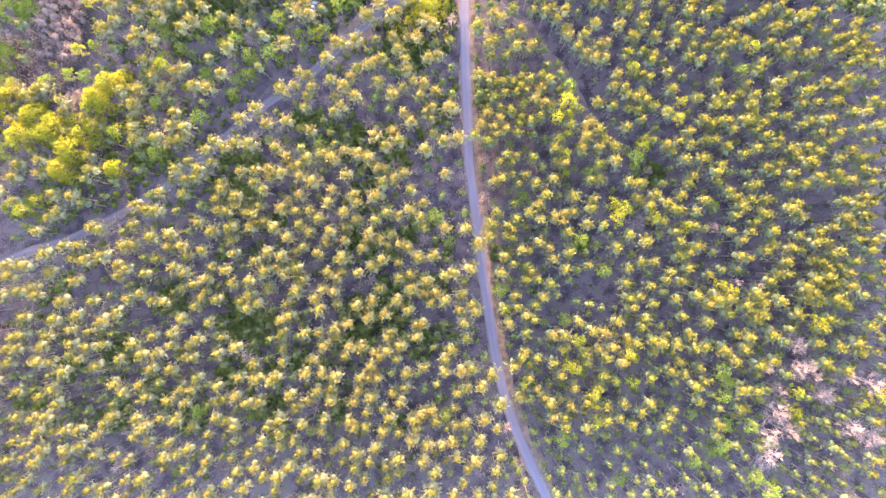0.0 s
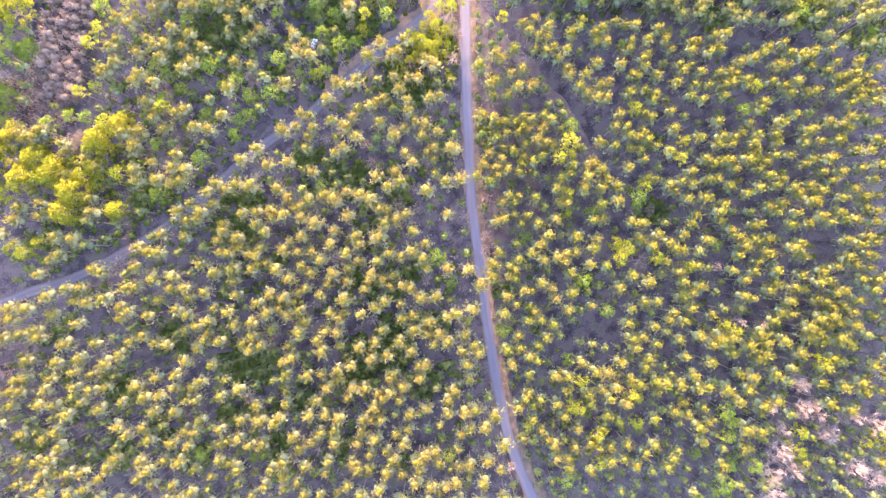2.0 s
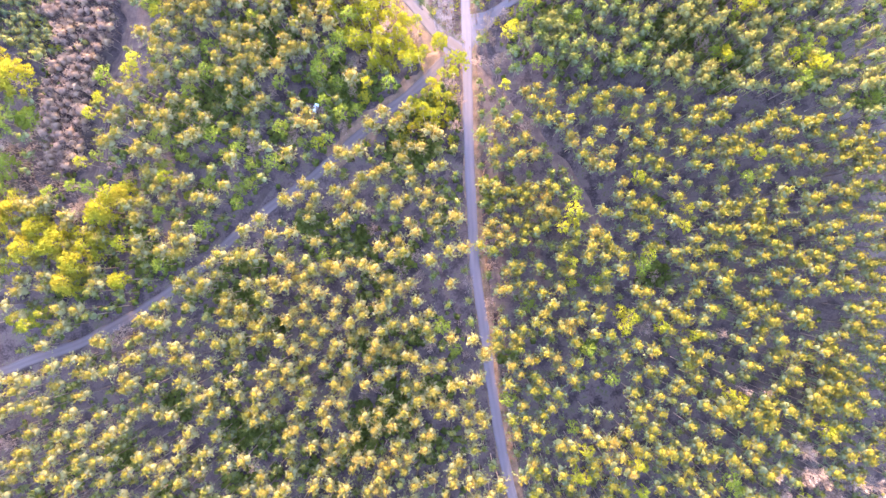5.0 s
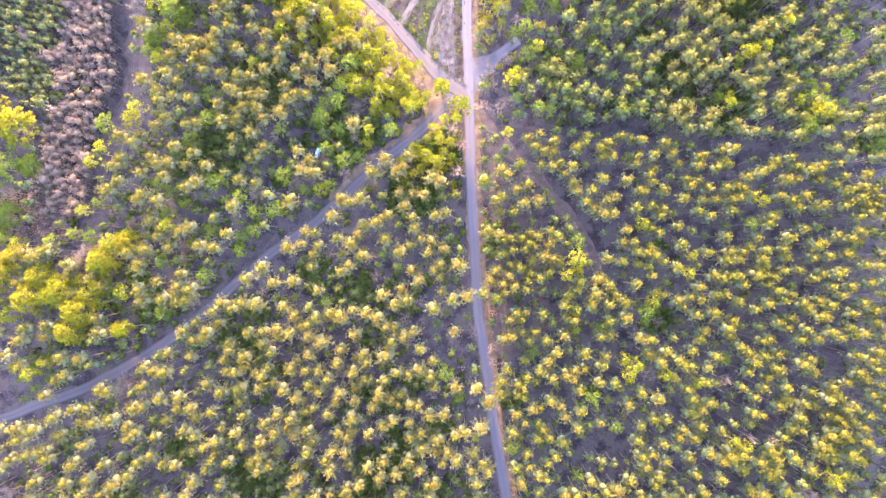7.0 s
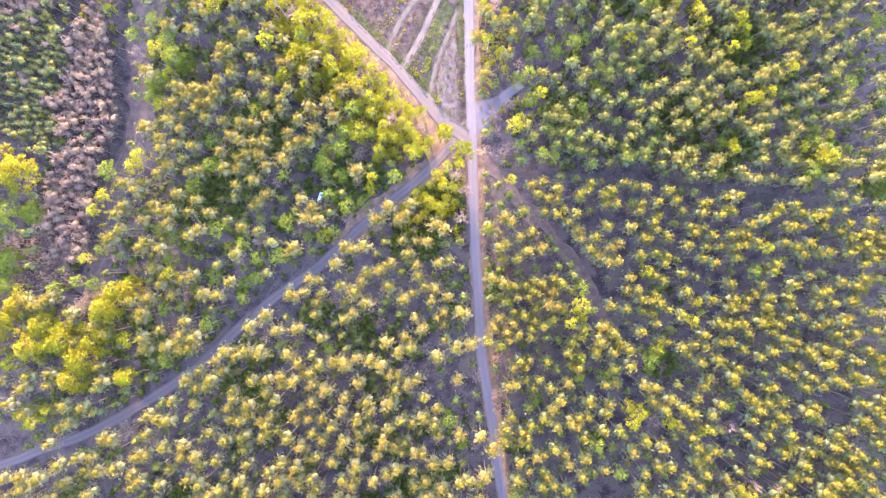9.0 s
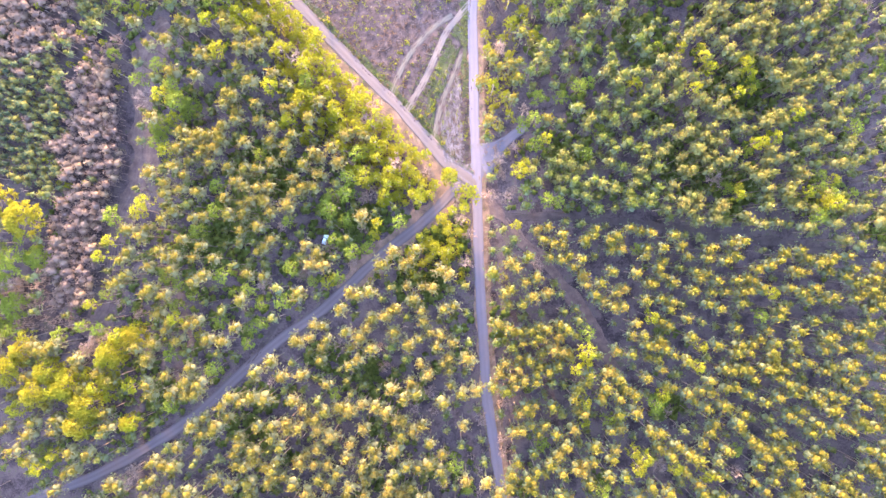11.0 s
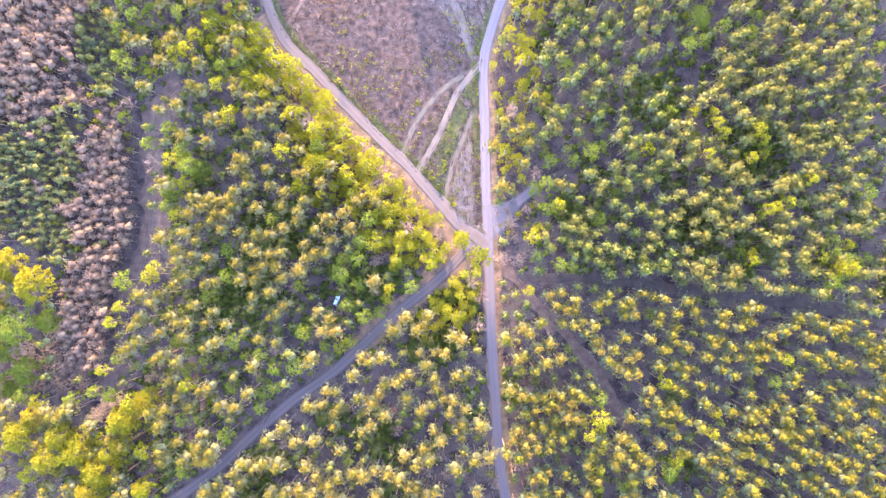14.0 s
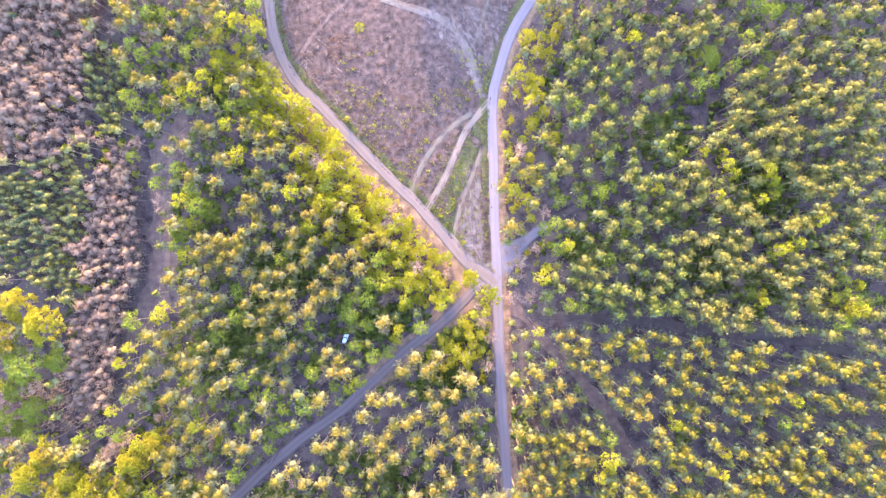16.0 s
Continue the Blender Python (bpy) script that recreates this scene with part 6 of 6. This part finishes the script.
twiggy = [bare_tree(np.random.RandomState(640 + k), 3.0, 1.1, 3, 2, 4, 0.6) for k in range(4)]
places = []
for _ in range(300):
    px, py = low.uniform(-215, 185), low.uniform(-110, 262)
    if stand(px, py) not in ("", "clearing", "larch", "young"):
        s = low.uniform(0.6, 1.4)
        places.append((px, py, s, s))
for _ in range(260):
    px, py = low.uniform(-190, -150), low.uniform(68, 97)
    if inside(HOLLOW, px, py):
        s = low.uniform(0.6, 1.6)
        places.append((px, py, s, s * 0.8))
stuff("bare_scrub", twiggy, places, [PALE], "leafless grey-pink scrub between the trunks", "scrub")

# the clearing: slash, saplings and tussocks
logs = [joined([stick(low.normal(0, 0.6, 3) * (1, 1, 0) + (0, 0, 0.1), low.normal(0, 0.9, 3) * (1, 1, 0.1) + (0, 0, 0.15), 0.05, 0.02) for _ in range(4)]) for _ in range(6)]
tussock = [shrub(np.random.RandomState(660 + k), 4, 0.65, 0.35, 2, 0.3, 0.25) for k in range(5)]
slash, pale_grass, gold, bracken = [], [], [], []
for _ in range(30000):
    px, py = low.uniform(-92, 40), low.uniform(128, 275)
    if not inside(CLEARING, px, py) or min(away(l, px, py)[0] for l in (MAIN, DIAG, TRACK_A, TRACK_B, TRACK_C)) < 2.2:
        continue
    u = low.uniform()
    s = low.uniform(0.35, 1.05) ** 1.2
    if u < 0.14:
        slash.append((px, py, s, s))
    elif u < 0.14 + 0.5 * (noise.noise((px * 0.08, py * 0.08, 3.0)) > -0.2):
        pale_grass.append((px, py, s, s))
    elif u < 0.78 and py < 212 - 0.5 * (px + 30) and noise.noise((px * 0.06, py * 0.06, 9.0)) > -0.15:
        bracken.append((px, py, s * 1.3, s * 1.4))
    elif 0.8 < u < 0.80 + 0.2 * (noise.noise((px * 0.05, py * 0.05, 0)) > -0.02) * (py < 218):
        gold.append((px, py, s * (2.4 if low.uniform() < 0.06 else 1.6), s * 1.8))
stuff("slash", logs, slash, [DEAD], "grey branches and slash scattered over the clearing", "slash")
stuff("clearing_grass", tussock, pale_grass, [DRY], "pinkish tussocks of dry grass in the clearing", "grass")
stuff("bracken", tussock, bracken, [RUST], "rusty dry bracken scattered over the clearing", "bracken")
stuff("saplings", tussock, gold, [FRESH], "low yellow-green saplings and broom in the clearing", "saplings")
# rows of brash left by the felling, lying in line
rows = [joined([stick((x, low.uniform(-1.6, 0), 0.08), (x + low.normal(0, 0.12), low.uniform(0.2, 1.8), 0.1), 0.035, 0.02) for x in low.uniform(-0.7, 0.7, 4)]) for _ in range(4)]
brash = []
for poly, turn, n in (([(-26, 234), (11, 234), (6, 222), (2.7, 211.4), (-2, 202), (-11, 214)], -0.45, 1100), ([(-8.6, 168.9), (-3, 172), (-1.8, 132), (-9, 134), (-11, 146)], -0.08, 1000), ([(-76, 214), (-58, 195), (-52, 206), (-66, 228)], -0.7, 90)):
    xs, ys = [p[0] for p in poly], [p[1] for p in poly]
    for _ in range(n):
        px, py = low.uniform(min(xs), max(xs)), low.uniform(min(ys), max(ys))
        across = math.cos(turn) * px - math.sin(turn) * py
        px -= (across % 1.2 - 0.6) * 0.65 * math.cos(turn)
        if inside(poly, px, py) and inside(CLEARING, px, py) and min(away(l, px, py)[0] for l in (MAIN, TRACK_A, TRACK_C)) > 2.2:
            v, t, m = rows[low.randint(4)]
            c, d = math.cos(turn + low.normal(0, 0.06)), math.sin(turn)
            brash.append((np.stack([v[:, 0] * c + v[:, 1] * d + px, -v[:, 0] * d + v[:, 1] * c + py, v[:, 2]], 1), t, m))
tagged(new("brash_rows", mesh_of("brash_rows", joined(brash), [BRASH])), "grey brash lying in parallel rows on the clearing", "brash", kind="stuff")
verge = []
for line, lo, hi, n, sides in ((MAIN, 2.2, 3.8, 500, (-1, 1)), (DIAG, 2.3, 4.6, 900, (-1,)), (DIAG, 2.3, 3.4, 150, (1,)), (MAIN, 2.3, 5.0, 600, (1,)), (TRACK_A, 1.6, 4.5, 500, (-1,)), (TRACK_A, 1.6, 3.0, 150, (1,)), (TRACK_C, 1.3, 4.0, 300, (1, 1, -1)), (SOUTHWEST, 2.3, 4.0, 220, (-1, 1))):
    for _ in range(n):
        k = low.randint(1, len(line) - 1)
        d = unit(line[k + 1] - line[k - 1])
        side = low.choice(sides) * (lo + (hi - lo) * low.uniform() ** 1.6)
        px, py = line[k] + (-d[1] * side, d[0] * side) + low.normal(0, 0.3, 2)
        if line is MAIN and sides == (1,) and py < 128 or min(away(l, px, py)[0] for l in (TRACK_A, TRACK_B, TRACK_C, DIAG, MAIN)) < 1.5:
            continue
        s = low.uniform(0.5, 1.1)
        verge.append((px, py, s, s * 0.7))
stuff("verge_grass", tussock, verge, [GRASS], "grass tussocks along the road edges", "grass")

# thickets of young birch round the junction and along the clearing
thicket = [shrub(np.random.RandomState(700 + k), 22, 1.5, 3.8, 3, 0.46, 0.4) for k in range(5)]
places = []
for _ in range(3000):
    px, py = low.uniform(-95, 34), low.uniform(76, 262)
    where = stand(px, py)
    if (where == "edge_east" and px > 8 and low.uniform() < 0.5) or (where == "apex" and low.uniform() < 0.75) or where == "birch" or (where == "" and py > 128 and px < -3 and away(DIAG, px, py)[0] > 4 and low.uniform() < 0.5) or (where == "edge_east" and low.uniform() < 0.3):
        s = low.uniform(0.5, 1.2)
        places.append((px, py, s, s * low.uniform(0.7, 1.3) * (2.2 if where == "apex" else 1.3)))
stuff("birch_thicket", thicket, places, [FRESH], "thicket of young birch in bright yellow-green leaf", "thicket")
orange = []
for _ in range(700):
    k = low.randint(40, len(MAIN) - 30)
    px, py = MAIN[k] + (low.uniform(2.6, 5.5), low.normal(0, 1.0))
    if -40 < py < 118:
        s = low.uniform(0.5, 1.1)
        orange.append((px, py, s, s))
stuff("verge_scrub", twiggy, orange[:80] + [(5.5 + low.uniform(0, 8), low.uniform(130, 200), low.uniform(0.6, 1.3), low.uniform(0.6, 1.3)) for _ in range(90)], [LARCH], "low brown scrub with dry leaves beside the road", "scrub")


# ---- the parked car ----
def box_shape(x0, x1, y0, y1, z0, z1, bevel=0.08, taper=0.0):
    bm = bmesh.new()
    bmesh.ops.create_cube(bm, size=1.0)
    for v in bm.verts:
        k = 1.0 - taper * (v.co.z > 0)
        v.co = ((x0 + x1) / 2 + v.co.x * (x1 - x0) * k, (y0 + y1) / 2 + v.co.y * (y1 - y0) * k, z0 + (v.co.z + 0.5) * (z1 - z0))
    bmesh.ops.bevel(bm, geom=list(bm.edges), offset=bevel, segments=2, affect="EDGES")
    return bm


def bm_part(name, bm, mat, parent, label=""):
    me = bpy.data.meshes.new(name)
    bm.to_mesh(me)
    bm.free()
    me.materials.append(mat)
    return part(name, me, parent, label)


def wheel_shape(r, w):
    bm = bmesh.new()
    bmesh.ops.create_cone(bm, cap_ends=True, segments=20, radius1=r, radius2=r, depth=w)
    bmesh.ops.rotate(bm, verts=bm.verts, matrix=Matrix.Rotation(math.pi / 2, 3, "Y"))
    return bm


PAINT = plain("white_car_paint", (0.36, 0.52, 0.62), 0.25)
GLASS = plain("dark_car_glass", (0.03, 0.06, 0.09), 0.08, 0.0, 0.6)
RUBBER = plain("tyre_rubber", (0.02, 0.02, 0.02), 0.9)
STEEL = plain("wheel_steel", (0.5, 0.5, 0.5), 0.35, 0.9)
LAMP = plain("lamp_glass", (0.8, 0.8, 0.75), 0.1)
REDLAMP = plain("red_lamp", (0.4, 0.02, 0.02), 0.2)
car = tagged(new("car"), "small white hatchback parked under the trees on green undergrowth", "car")
car.matrix_world = pose(-58.2, 103.4, -0.2, 0, 0, -22)
body = bm_part("body", box_shape(-0.86, 0.86, -2.0, 2.0, 0.28, 0.88, 0.14, 0.06), PAINT, car)
cabin = bm_part("cabin", box_shape(-0.8, 0.8, -1.75, 0.75, 0.86, 1.38, 0.12, 0.16), GLASS, car, "dark tinted windows")
bm_part("roof", box_shape(-0.64, 0.64, -1.45, 0.42, 1.36, 1.46, 0.04), PAINT, car)
for side in (-1, 1):
    for y in (-1.25, 1.25):
        tyre = bm_part("wheel", wheel_shape(0.3, 0.2), RUBBER, car)
        tyre.location = (side * 0.78, y, 0.3)
        bm_part("rim", wheel_shape(0.19, 0.215), STEEL, tyre)
    bm_part("headlight", box_shape(side * 0.62 - 0.16, side * 0.62 + 0.16, 1.9, 2.02, 0.6, 0.76, 0.03), LAMP, car)
    bm_part("tail_light", box_shape(side * 0.68 - 0.1, side * 0.68 + 0.1, -2.02, -1.92, 0.6, 0.82, 0.03), REDLAMP, car)
    bm_part("wing_mirror", box_shape(side * 0.95 - 0.08, side * 0.95 + 0.08, 0.55, 0.7, 0.85, 1.0, 0.03), PAINT, car)
